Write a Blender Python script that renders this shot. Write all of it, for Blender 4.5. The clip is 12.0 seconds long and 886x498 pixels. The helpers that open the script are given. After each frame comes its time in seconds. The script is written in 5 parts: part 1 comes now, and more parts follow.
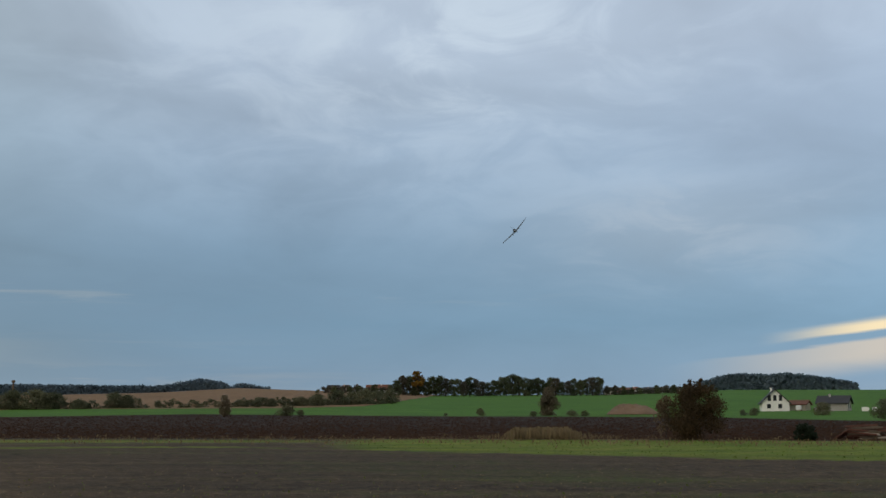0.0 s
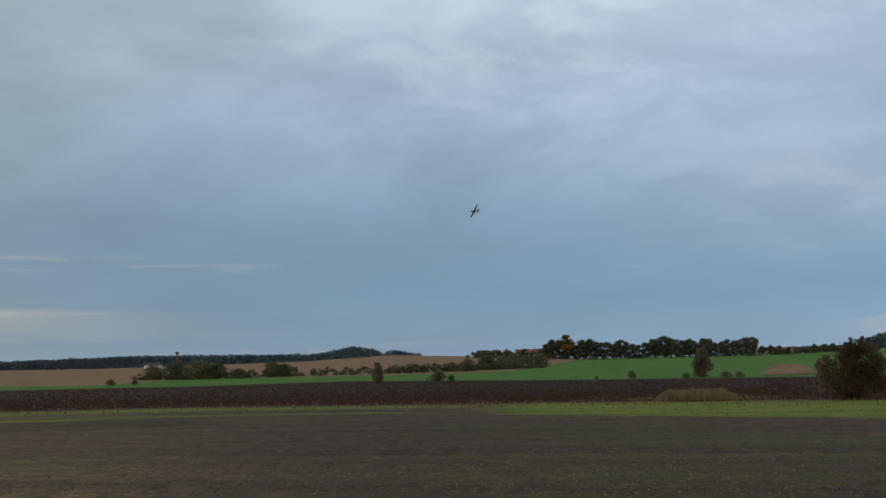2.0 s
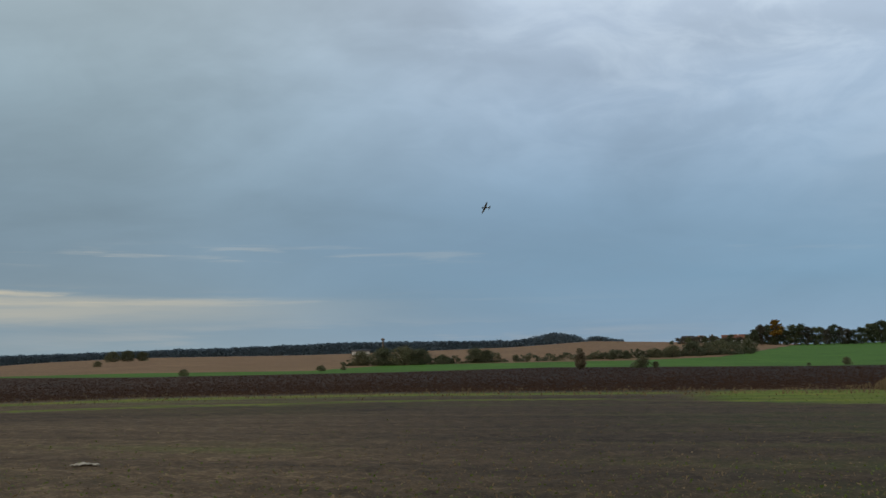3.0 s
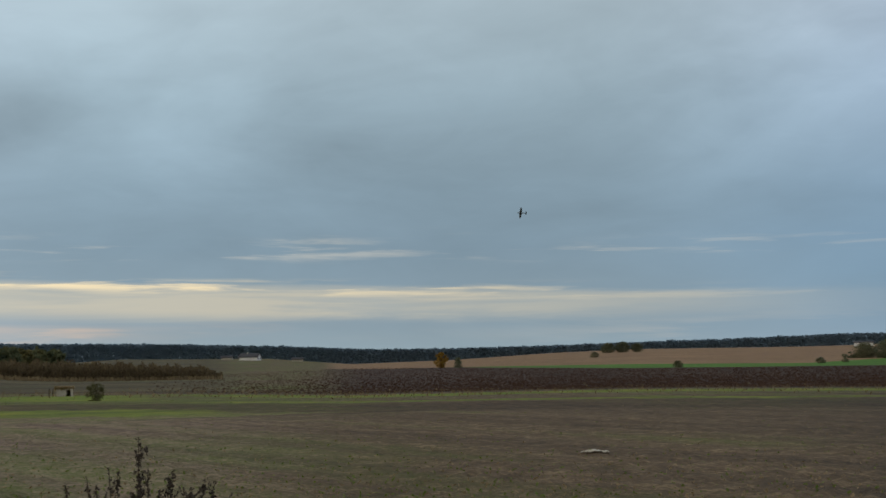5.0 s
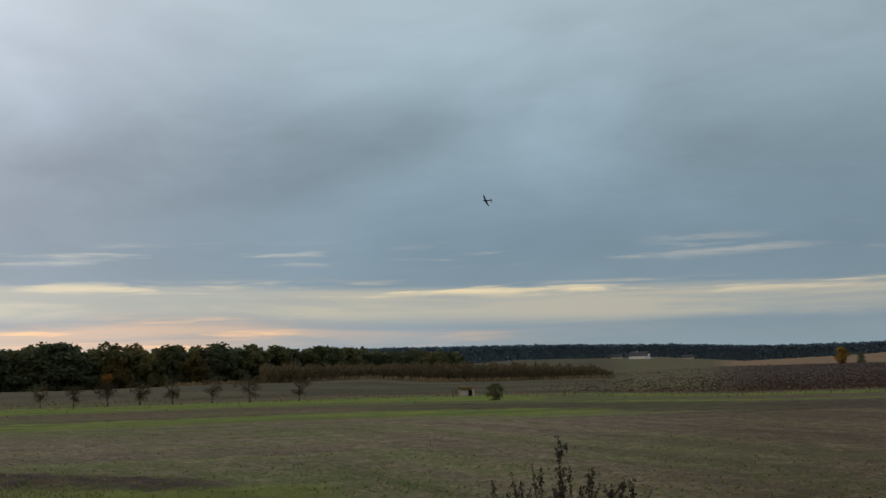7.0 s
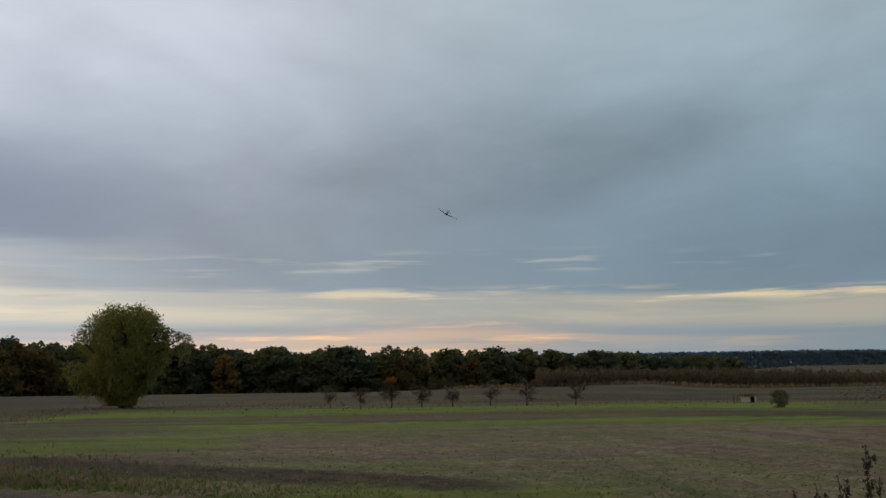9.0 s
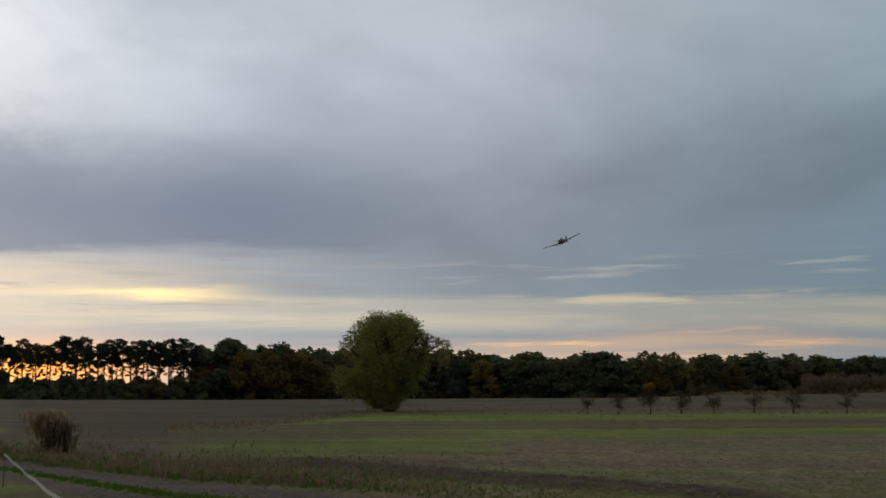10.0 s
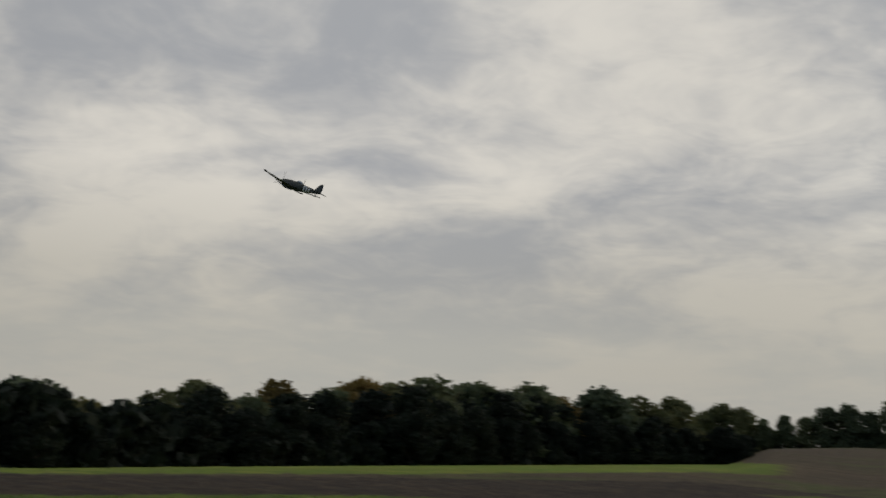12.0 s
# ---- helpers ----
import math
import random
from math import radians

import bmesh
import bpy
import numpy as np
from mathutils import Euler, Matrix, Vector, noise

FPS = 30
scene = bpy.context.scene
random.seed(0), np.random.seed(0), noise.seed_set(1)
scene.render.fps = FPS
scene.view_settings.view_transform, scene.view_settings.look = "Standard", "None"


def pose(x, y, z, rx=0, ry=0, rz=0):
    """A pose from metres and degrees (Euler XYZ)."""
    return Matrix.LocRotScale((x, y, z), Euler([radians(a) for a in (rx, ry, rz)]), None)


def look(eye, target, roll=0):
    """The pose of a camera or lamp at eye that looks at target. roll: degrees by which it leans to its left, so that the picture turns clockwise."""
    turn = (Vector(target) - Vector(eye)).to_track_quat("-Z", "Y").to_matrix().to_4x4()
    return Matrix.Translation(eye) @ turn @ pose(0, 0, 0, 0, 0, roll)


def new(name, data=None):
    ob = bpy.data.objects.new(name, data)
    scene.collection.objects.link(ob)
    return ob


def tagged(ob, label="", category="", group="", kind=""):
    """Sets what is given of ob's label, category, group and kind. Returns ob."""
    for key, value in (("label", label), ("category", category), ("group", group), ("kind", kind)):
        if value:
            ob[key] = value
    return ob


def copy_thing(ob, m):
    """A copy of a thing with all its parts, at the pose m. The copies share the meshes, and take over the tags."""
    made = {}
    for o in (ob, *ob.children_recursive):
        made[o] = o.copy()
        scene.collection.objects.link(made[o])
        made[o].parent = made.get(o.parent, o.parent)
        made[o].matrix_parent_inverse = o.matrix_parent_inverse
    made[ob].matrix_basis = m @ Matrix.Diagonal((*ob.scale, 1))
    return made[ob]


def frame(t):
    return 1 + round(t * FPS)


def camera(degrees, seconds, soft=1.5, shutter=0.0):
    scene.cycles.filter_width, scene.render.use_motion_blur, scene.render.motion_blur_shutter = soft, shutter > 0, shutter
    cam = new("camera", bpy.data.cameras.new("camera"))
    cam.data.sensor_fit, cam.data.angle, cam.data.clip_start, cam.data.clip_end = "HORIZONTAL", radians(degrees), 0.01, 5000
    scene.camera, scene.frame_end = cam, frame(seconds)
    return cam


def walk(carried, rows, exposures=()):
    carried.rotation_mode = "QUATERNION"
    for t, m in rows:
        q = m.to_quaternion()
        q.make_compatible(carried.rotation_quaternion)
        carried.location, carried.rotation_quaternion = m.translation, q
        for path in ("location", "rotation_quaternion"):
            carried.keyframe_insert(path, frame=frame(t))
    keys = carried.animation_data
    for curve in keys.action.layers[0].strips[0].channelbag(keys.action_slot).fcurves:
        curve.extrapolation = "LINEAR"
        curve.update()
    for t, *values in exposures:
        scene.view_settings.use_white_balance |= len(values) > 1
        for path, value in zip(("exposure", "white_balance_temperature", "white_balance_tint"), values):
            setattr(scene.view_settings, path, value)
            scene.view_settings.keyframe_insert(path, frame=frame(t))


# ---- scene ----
# ---- camera ----
LENS = 42.05
EYE_HEIGHT = 1.7
TURN = [  # seconds, yaw to the left, pitch, lean
    (0.0, 0.00, 8.18, -0.25),
    (0.5, -0.62, 7.53, -0.21),
    (1.0, 0.46, 7.11, -0.36),
    (1.5, 2.88, 6.84, -0.79),
    (2.0, 7.30, 6.53, -1.18),
    (2.5, 12.17, 6.20, -1.25),
    (3.0, 17.29, 6.04, -1.08),
    (3.5, 23.22, 5.94, -0.94),
    (3.7, 26.06, 5.95, -0.95),
    (5.3, 44.31, 5.85, -0.73),
    (5.5, 46.22, 5.76, -0.91),
    (6.0, 51.24, 5.63, -1.04),
    (6.5, 55.78, 5.74, -1.26),
    (7.0, 60.41, 6.21, -1.39),
    (7.5, 64.55, 6.60, -1.16),
    (7.7, 66.04, 6.77, -1.18),
    (9.3, 76.05, 6.60, -0.93),
    (9.5, 77.89, 6.62, -1.03),
    (10.0, 86.59, 7.08, -0.42),
    (10.1, 88.25, 7.16, -0.41),
    (10.2, 90.26, 7.25, -0.40),
    (10.3, 92.60, 7.34, -0.40),
    (10.4, 95.90, 7.43, -0.39),
    (10.5, 100.93, 7.52, -0.38),
    (10.6, 105.89, 7.43, -0.44),
    (10.7, 112.56, 7.34, -0.49),
    (10.9, 123.27, 7.26, -0.68),
    (11.1, 136.65, 6.97, 0.31),
    (11.3, 150.34, 6.71, 1.23),
    (11.5, 164.06, 7.05, 1.34),
    (11.6, 170.67, 7.40, 1.32),
    (11.7, 177.83, 7.75, 1.29),
    (11.8, 184.64, 8.37, 1.31),
    (12.0, 196.96, 9.70, 2.22),
]
FLIGHT = [  # seconds, place, turn
    (0.0, 2.53, 40.49, 8.10, 16.8, -46.8, -9.0),
    (0.5, 2.82, 53.69, 10.01, 16.0, -43.8, -3.6),
    (1.0, 1.03, 64.41, 11.67, 22.6, -53.5, -0.8),
    (1.5, -2.13, 72.15, 12.60, 25.8, -64.3, 5.6),
    (2.0, -8.03, 80.11, 13.48, 13.8, -61.2, 29.0),
    (2.5, -16.06, 87.05, 14.27, 12.5, -58.4, 44.5),
    (3.0, -25.08, 92.44, 15.17, 13.0, -61.1, 52.6),
    (3.5, -36.80, 98.15, 16.30, 12.2, -61.4, 67.9),
    (5.5, -79.84, 86.21, 17.49, 10.7, -81.7, 124.4),
    (6.0, -85.41, 76.17, 16.88, -10.7, -74.0, 166.8),
    (6.5, -87.07, 65.01, 16.38, -10.5, -61.2, -174.3),
    (7.0, -82.39, 51.07, 16.22, -8.5, -62.6, -159.3),
    (7.5, -81.60, 42.09, 16.57, -8.9, -64.0, -149.7),
    (9.3, -49.22, 12.83, 8.79, -6.4, -13.5, -107.1),
    (9.5, -42.15, 10.21, 7.52, -7.2, 6.1, -109.6),
    (10.0, -34.00, 5.54, 6.10, -9.3, 18.2, -119.4),
    (10.5, -21.85, -0.35, 4.04, -9.7, 13.7, -125.6),
    (10.7, -18.50, -2.77, 3.50, -8.1, 11.3, -129.7),
    (10.9, -14.22, -4.58, 3.05, -5.4, 10.9, -127.3),
    (11.0, -12.49, -5.85, 2.95, -3.5, 11.6, -124.7),
    (11.1, -10.74, -7.19, 2.91, -0.3, 9.8, -123.4),
    (11.3, -6.93, -9.84, 3.04, 1.7, 7.1, -124.6),
    (11.5, -2.68, -11.77, 3.37, 5.0, 4.3, -123.5),
    (11.7, 1.36, -13.04, 3.88, 12.2, 4.4, -116.8),
    (11.8, 3.38, -14.25, 4.37, 13.4, 6.3, -115.1),
    (12.0, 7.24, -15.92, 5.47, 20.9, 9.2, -111.6),
]


def cam_pose(yaw, pitch, lean):
    a = radians(yaw)
    return pose(-0.45 * math.sin(a), 0.45 * math.cos(a), EYE_HEIGHT, 0, 0, yaw) @ pose(0, 0, 0, 90 + pitch) @ pose(0, 0, 0, 0, 0, lean)


cam = camera(LENS, 12.0, soft=1.5, shutter=0.12)
walk(cam, [(t, cam_pose(y, p, r)) for t, y, p, r in TURN],
     [(0, -0.17), (2.5, -0.1), (5.5, 0.02), (6.5, -0.06), (7.5, -0.3), (9.5, -0.4), (10.0, -0.6), (10.5, -0.85), (11.0, -1.08), (11.5, -0.68), (12.0, -0.26)])

# ---- sky and sun ----
SUN_AZ, SUN_EL = 119.4, 5.8


class Nodes:
    """Short words for wiring shader nodes."""

    def __init__(self, tree):
        self.tree = tree

    def add(self, kind, **props):
        n = self.tree.nodes.new(kind)
        for k, v in props.items():
            setattr(n, k, v)
        return n

    def put(self, socket, value):
        if isinstance(value, bpy.types.NodeSocket):
            self.tree.links.new(value, socket)
        else:
            socket.default_value = value

    def math(self, op, a, b=0.0, c=0.0, clamp=False):
        n = self.add("ShaderNodeMath", operation=op, use_clamp=clamp)
        for s, v in zip(n.inputs, (a, b, c)):
            self.put(s, v)
        return n.outputs[0]

    def smooth(self, x, lo, hi):
        n = self.add("ShaderNodeMapRange", interpolation_type="SMOOTHSTEP", clamp=True)
        for s, v in zip(n.inputs, (x, lo, hi, 0.0, 1.0)):
            self.put(s, v)
        return n.outputs[0]

    def mix(self, fac, a, b, mode="MIX"):
        n = self.add("ShaderNodeMix", data_type="RGBA", blend_type=mode)
        self.put(n.inputs[0], fac)
        for s, v in ((n.inputs[6], a), (n.inputs[7], b)):
            self.put(s, v if isinstance(v, bpy.types.NodeSocket) else (*v, 1.0))
        return n.outputs[2]

    def ramp(self, fac, stops):
        n = self.add("ShaderNodeValToRGB")
        e = n.color_ramp.elements
        while len(e) < len(stops):
            e.new(0.5)
        for k, (p, c) in zip(e, stops):
            k.position, k.color = p, (*c, 1.0)
        self.put(n.inputs[0], fac)
        return n.outputs[0]

    def noise(self, vector, scale, detail=4.0, rough=0.55, distort=0.0):
        n = self.add("ShaderNodeTexNoise")
        if vector is not None:
            self.put(n.inputs["Vector"], vector)
        n.inputs["Scale"].default_value, n.inputs["Detail"].default_value = scale, detail
        n.inputs["Roughness"].default_value, n.inputs["Distortion"].default_value = rough, distort
        return n.outputs[0]

    def vec(self, x, y, z=0.0):
        n = self.add("ShaderNodeCombineXYZ")
        for s, v in zip(n.inputs, (x, y, z)):
            self.put(s, v)
        return n.outputs[0]

    def blob(self, az, el, a0, e0, wa, we):
        """A soft patch round one direction of the sky."""
        u = self.math("DIVIDE", self.math("SUBTRACT", az, a0), wa)
        v = self.math("DIVIDE", self.math("SUBTRACT", el, e0), we)
        d = self.math("ADD", self.math("MULTIPLY", u, u), self.math("MULTIPLY", v, v))
        return self.math("EXPONENT", self.math("MULTIPLY", d, -1.0))


def build_sky():
    world = bpy.data.worlds.new("evening_sky")
    scene.world = world
    world.use_nodes = True
    t = world.node_tree
    t.nodes.clear()
    n = Nodes(t)
    d = n.add("ShaderNodeTexCoord").outputs["Generated"]
    sep = n.add("ShaderNodeSeparateXYZ")
    n.put(sep.inputs[0], d)
    x, y, z = sep.outputs
    az0 = n.math("MULTIPLY", n.math("ARCTAN2", n.math("MULTIPLY", x, -1.0), y), 180 / math.pi)
    az = n.math("ADD", az0, n.math("MULTIPLY", n.math("LESS_THAN", az0, -90.0), 360.0))
    el = n.math("MULTIPLY", n.math("ARCSINE", z), 180 / math.pi)
    up = n.math("MAXIMUM", el, 0.0)
    f = n.math("DIVIDE", up, 40.0, clamp=True)
    blue = n.ramp(f, [(0.0, (.30, .40, .50)), (0.04, (.23, .35, .48)), (0.11, (.20, .34, .48)), (0.2, (.24, .37, .51)),
                      (0.33, (.36, .48, .63)), (0.45, (.46, .56, .70)), (1.0, (.48, .54, .64))])
    steel = n.ramp(f, [(0.0, (.335, .385, .42)), (0.06, (.268, .317, .368)), (0.15, (.240, .285, .338)), (0.22, (.262, .30, .358)),
                       (0.33, (.335, .375, .438)), (0.45, (.435, .475, .535)), (1.0, (.46, .49, .54))])
    teal = n.ramp(f, [(0.0, (.30, .395, .445)), (0.06, (.245, .335, .405)), (0.15, (.212, .302, .378)), (0.22, (.232, .325, .398)),
                      (0.33, (.305, .408, .478)), (0.45, (.41, .515, .58)), (1.0, (.43, .51, .565))])
    dull = n.ramp(f, [(0.0, (.42, .415, .385)), (0.12, (.42, .415, .385)), (0.2, (.34, .345, .35)), (0.33, (.315, .33, .36)), (1.0, (.36, .375, .40))])
    cream = n.ramp(f, [(0.0, (.46, .44, .40)), (0.1, (.50, .47, .41)), (0.2, (.60, .56, .48)), (0.33, (.82, .77, .68)), (1.0, (.78, .75, .69))])
    flat = n.vec(n.math("DIVIDE", x, n.math("ADD", n.math("MAXIMUM", z, 0.0), 0.24)),
                 n.math("DIVIDE", y, n.math("ADD", n.math("MAXIMUM", z, 0.0), 0.24)))
    heap_ = n.noise(flat, 1.25, 5.0, 0.5, 0.5)
    fine = n.noise(flat, 5.0, 5.0, 0.6, 0.8)
    wisp = n.noise(flat, 11.0, 4.0, 0.6, 0.5)
    mixk = n.math("ADD", heap_, n.math("ADD", n.math("MULTIPLY", n.math("SUBTRACT", fine, 0.5), 0.32), n.math("MULTIPLY", n.math("SUBTRACT", wisp, 0.5), 0.12)))
    broken = n.mix(n.math("ADD", n.math("MULTIPLY", n.smooth(mixk, 0.36, 0.64), n.math("SUBTRACT", 1.0, n.math("MULTIPLY", n.smooth(az, 158.0, 182.0), 0.3))), n.math("MULTIPLY", n.smooth(az, 158.0, 182.0), 0.1)), dull, cream)
    even = n.mix(n.smooth(az, 58.0, 86.0), n.mix(n.smooth(az, 8.0, 36.0), blue, teal), steel)
    soft = n.math("ADD", n.math("MULTIPLY", n.math("SUBTRACT", heap_, 0.5), 0.85), n.math("MULTIPLY", n.math("SUBTRACT", fine, 0.5), 0.14))
    lay = n.add("ShaderNodeVectorMath", operation="SCALE")
    n.put(lay.inputs[0], even)
    n.put(lay.inputs["Scale"], n.math("ADD", 1.0, n.math("MULTIPLY", soft, n.math("ADD", 0.35, n.smooth(el, 2.0, 13.0)))))
    col = n.mix(n.smooth(az, 92.0, 138.0), lay.outputs[0], broken)
    # paler, thinner cloud high over the village, and a soft light patch beside it
    tear = n.smooth(n.math("ADD", heap_, n.math("MULTIPLY", n.math("SUBTRACT", fine, 0.5), 0.9)), 0.40, 0.66)
    col = n.mix(n.math("MULTIPLY", n.math("MULTIPLY", n.blob(az, el, 1.0, 19.0, 15.0, 5.5), n.math("ADD", 0.25, n.math("MULTIPLY", tear, 0.75))), 0.75), col, (.66, .77, .88))
    col = n.mix(n.math("MULTIPLY", n.blob(az, el, -12.0, 9.2, 7.5, 2.6), n.math("ADD", 0.3, n.math("MULTIPLY", tear, 0.3))), col, (.47, .54, .62))
    col = n.mix(n.math("MULTIPLY", n.blob(az, el, 13.0, 5.8, 12.0, 2.4), n.math("ADD", 0.25, n.math("MULTIPLY", tear, 0.35))), col, (.20, .31, .43))
    col = n.mix(n.math("MULTIPLY", n.blob(az, el, -18.0, 14.0, 8.0, 4.0), 0.4), col, (.30, .38, .50))
    # edges of low cloud waver
    thin = n.vec(n.math("MULTIPLY", az, 0.06), n.math("MULTIPLY", el, 0.75), 3.1)
    s = n.noise(thin, 1.0, 5.0, 0.6, 0.5)
    el2 = n.math("ADD", el, n.math("MULTIPLY", n.math("SUBTRACT", s, 0.5), 2.6))
    comb = n.smooth(s, 0.42, 0.62)
    ways = n.noise(n.vec(n.math("MULTIPLY", az, 0.16), n.math("MULTIPLY", el, 2.2), 7.7), 1.0, 4.0, 0.55, 0.3)
    slit = n.smooth(ways, 0.5, 0.68)
    # pale openings low over the fields
    west = n.math("MULTIPLY", n.smooth(az, 14.0, 50.0), n.math("SUBTRACT", 1.0, n.smooth(az, 100.0, 118.0)))
    el3 = n.math("ADD", n.math("SUBTRACT", el, n.math("MULTIPLY", n.math("SUBTRACT", az, 46.0), 0.014)), n.math("MULTIPLY", n.math("SUBTRACT", s, 0.5), 0.9))
    wide_band = n.math("MULTIPLY", n.math("MULTIPLY", n.smooth(el3, 2.2, 3.0), n.math("SUBTRACT", 1.0, n.smooth(el3, 3.85, 4.2))), west)
    col = n.mix(n.math("MULTIPLY", wide_band, n.math("ADD", 0.42, n.math("MULTIPLY", comb, 0.3))), col, (.62, .56, .43))
    high = n.math("MULTIPLY", n.blob(az, el3, 60.0, 3.95, 24.0, 0.26), n.smooth(ways, 0.46, 0.64))
    col = n.mix(n.math("MULTIPLY", high, 0.85), col, (.98, .80, .50))
    col = n.mix(n.math("MULTIPLY", n.math("MULTIPLY", n.blob(az, el2, 60.0, 5.9, 40.0, 0.35), slit), 0.5), col, (.66, .63, .55))
    right = n.math("SUBTRACT", 1.0, n.smooth(az, -22.0, -10.0))
    rise = n.math("ADD", n.math("ADD", el, n.math("MULTIPLY", n.math("ADD", az, 20.0), 0.11)), n.math("MULTIPLY", n.math("SUBTRACT", s, 0.5), 0.7))
    low_bar = n.math("MULTIPLY", n.smooth(rise, 1.6, 2.7), n.math("SUBTRACT", 1.0, n.smooth(rise, 3.2, 3.42)))
    top_bar = n.math("MULTIPLY", n.math("MULTIPLY", n.smooth(rise, 3.6, 3.8), n.math("SUBTRACT", 1.0, n.smooth(rise, 3.95, 4.4))), n.math("SUBTRACT", 1.0, n.smooth(az, -21.0, -15.0)))
    col = n.mix(n.math("MULTIPLY", right, n.math("MULTIPLY", low_bar, 0.75)), col, (.70, .60, .48))
    col = n.mix(n.math("MULTIPLY", top_bar, 0.9), col, (1.02, .82, .50))
    col = n.mix(n.math("MULTIPLY", n.math("MULTIPLY", n.blob(az, el2, 22.0, 1.9, 13.0, 0.5), comb), 0.55), col, (.55, .52, .47))
    # orange under the deck over the wood
    col = n.mix(n.math("MULTIPLY", n.blob(az, el2, 76.0, 2.1, 15.0, 0.62), n.math("ADD", 0.4, n.math("MULTIPLY", slit, 0.6))), col, (1.12, .66, .34))
    col = n.mix(n.math("MULTIPLY", n.blob(az, el, 106.5, 1.2, 6.5, 1.15), 1.0), col, (1.35, .56, .13))
    # lit cloud under the bank that hides the sun, with grey bars in it
    lit = n.math("MULTIPLY", n.blob(az, el2, 110.0, 5.0, 13.0, 1.9), n.math("ADD", 0.55, n.math("MULTIPLY", comb, 0.45)))
    col = n.mix(n.math("MULTIPLY", lit, 0.72), col, (.74, .57, .37))
    bank = n.math("MULTIPLY", n.math("MULTIPLY", n.smooth(n.math("ADD", el2, n.math("MULTIPLY", n.math("MAXIMUM", n.math("SUBTRACT", az, 101.0), 0.0), 0.075)), 6.6, 7.6), n.math("SUBTRACT", 1.0, n.smooth(el, 8.8, 13.5))), n.math("MULTIPLY", n.smooth(az, 82.0, 98.0), n.math("SUBTRACT", 1.0, n.smooth(az, 130.0, 144.0))))
    col = n.mix(n.math("MULTIPLY", bank, 0.88), col, (.145, .178, .245))
    bars = n.math("MULTIPLY", n.math("MULTIPLY", n.blob(az, el, 106.0, 5.0, 16.0, 1.8), n.smooth(ways, 0.53, 0.66)), 0.55)
    col = n.mix(bars, col, (.26, .25, .26))
    col = n.mix(n.math("MULTIPLY", n.blob(az, el2, 142.0, 7.6, 9.0, 1.3), n.math("ADD", 0.4, n.math("MULTIPLY", comb, 0.5))), col, (.90, .75, .42))
    under = n.math("SUBTRACT", 1.0, n.smooth(el2, SUN_EL + 0.1, SUN_EL + 0.95))
    col = n.mix(n.math("MULTIPLY", n.blob(az, el2, 120.5, 3.7, 4.6, 0.28), n.math("ADD", 0.35, n.math("MULTIPLY", slit, 0.65))), col, (1.9, 1.35, .5))
    col = n.mix(n.smooth(n.math("MULTIPLY", n.blob(az, el2, 143.0, 7.9, 6.5, 1.1), n.math("ADD", comb, 0.5)), 0.25, 1.1), col, (1.25, 1.0, .58))
    col = n.mix(n.math("MULTIPLY", n.blob(az, el2, 101.0, 4.85, 3.5, 0.3), 0.7), col, (1.3, .95, .42))
    col = n.mix(n.math("MULTIPLY", n.math("MULTIPLY", n.blob(az, el2, SUN_AZ, SUN_EL - 0.2, 5.8, 0.95), under), 0.85), col, (1.15, .88, .45))
    col = n.mix(n.smooth(n.math("MULTIPLY", n.blob(az, el2, SUN_AZ, SUN_EL - 0.05, 3.9, 0.5), under), 0.15, 0.95), col, (2.7, 2.2, 1.1))
    # grey rags of cloud beyond the sun
    rag = n.math("ADD", 0.5, n.math("MULTIPLY", n.math("SUBTRACT", mixk, 0.5), 2.2))
    col = n.mix(n.math("MULTIPLY", n.smooth(n.math("MULTIPLY", n.blob(az, el2, 147.0, 10.4, 8.5, 1.9), n.math("ADD", rag, 0.45)), 0.28, 0.6), 0.68), col, (.255, .275, .315))
    col = n.mix(n.math("MULTIPLY", n.smooth(n.math("MULTIPLY", n.blob(az, el, 128.0, 11.4, 5.0, 1.2), n.math("ADD", rag, 0.4)), 0.25, 0.7), 0.36), col, (.22, .24, .29))
    col = n.mix(n.math("MULTIPLY", n.blob(az, el, 169.0, 14.0, 9.0, 4.0), n.math("ADD", 0.25, n.math("MULTIPLY", tear, 0.45))), col, (.74, .72, .66))
    # the deck is brightest round the sun
    lift = n.math("ADD", 1.0, n.math("ADD", n.math("MULTIPLY", n.blob(az, 0.0, 121.0, 0.0, 37.0, 9.0), 1.35), n.math("ADD", n.math("MULTIPLY", n.blob(az, 0.0, -24.0, 0.0, 22.0, 9.0), 0.2), n.math("MULTIPLY", n.blob(az, 0.0, 204.0, 0.0, 22.0, 9.0), 0.2))))
    bright = n.add("ShaderNodeVectorMath", operation="SCALE")
    n.put(bright.inputs[0], col)
    n.put(bright.inputs["Scale"], lift)
    col = bright.outputs[0]
    sky = n.add("ShaderNodeTexSky", sky_type="NISHITA", sun_disc=False)
    sky.sun_elevation, sky.sun_rotation = radians(SUN_EL), radians(-SUN_AZ)
    sk = n.add("ShaderNodeVectorMath", operation="SCALE")
    n.put(sk.inputs[0], sky.outputs[0])
    sk.inputs["Scale"].default_value = 0.1
    col = n.mix(0.95, sk.outputs[0], col)
    bg = n.add("ShaderNodeBackground")
    n.put(bg.inputs[0], col)
    bg.inputs[1].default_value = 1.0
    n.put(n.add("ShaderNodeOutputWorld").inputs[0], bg.outputs[0])


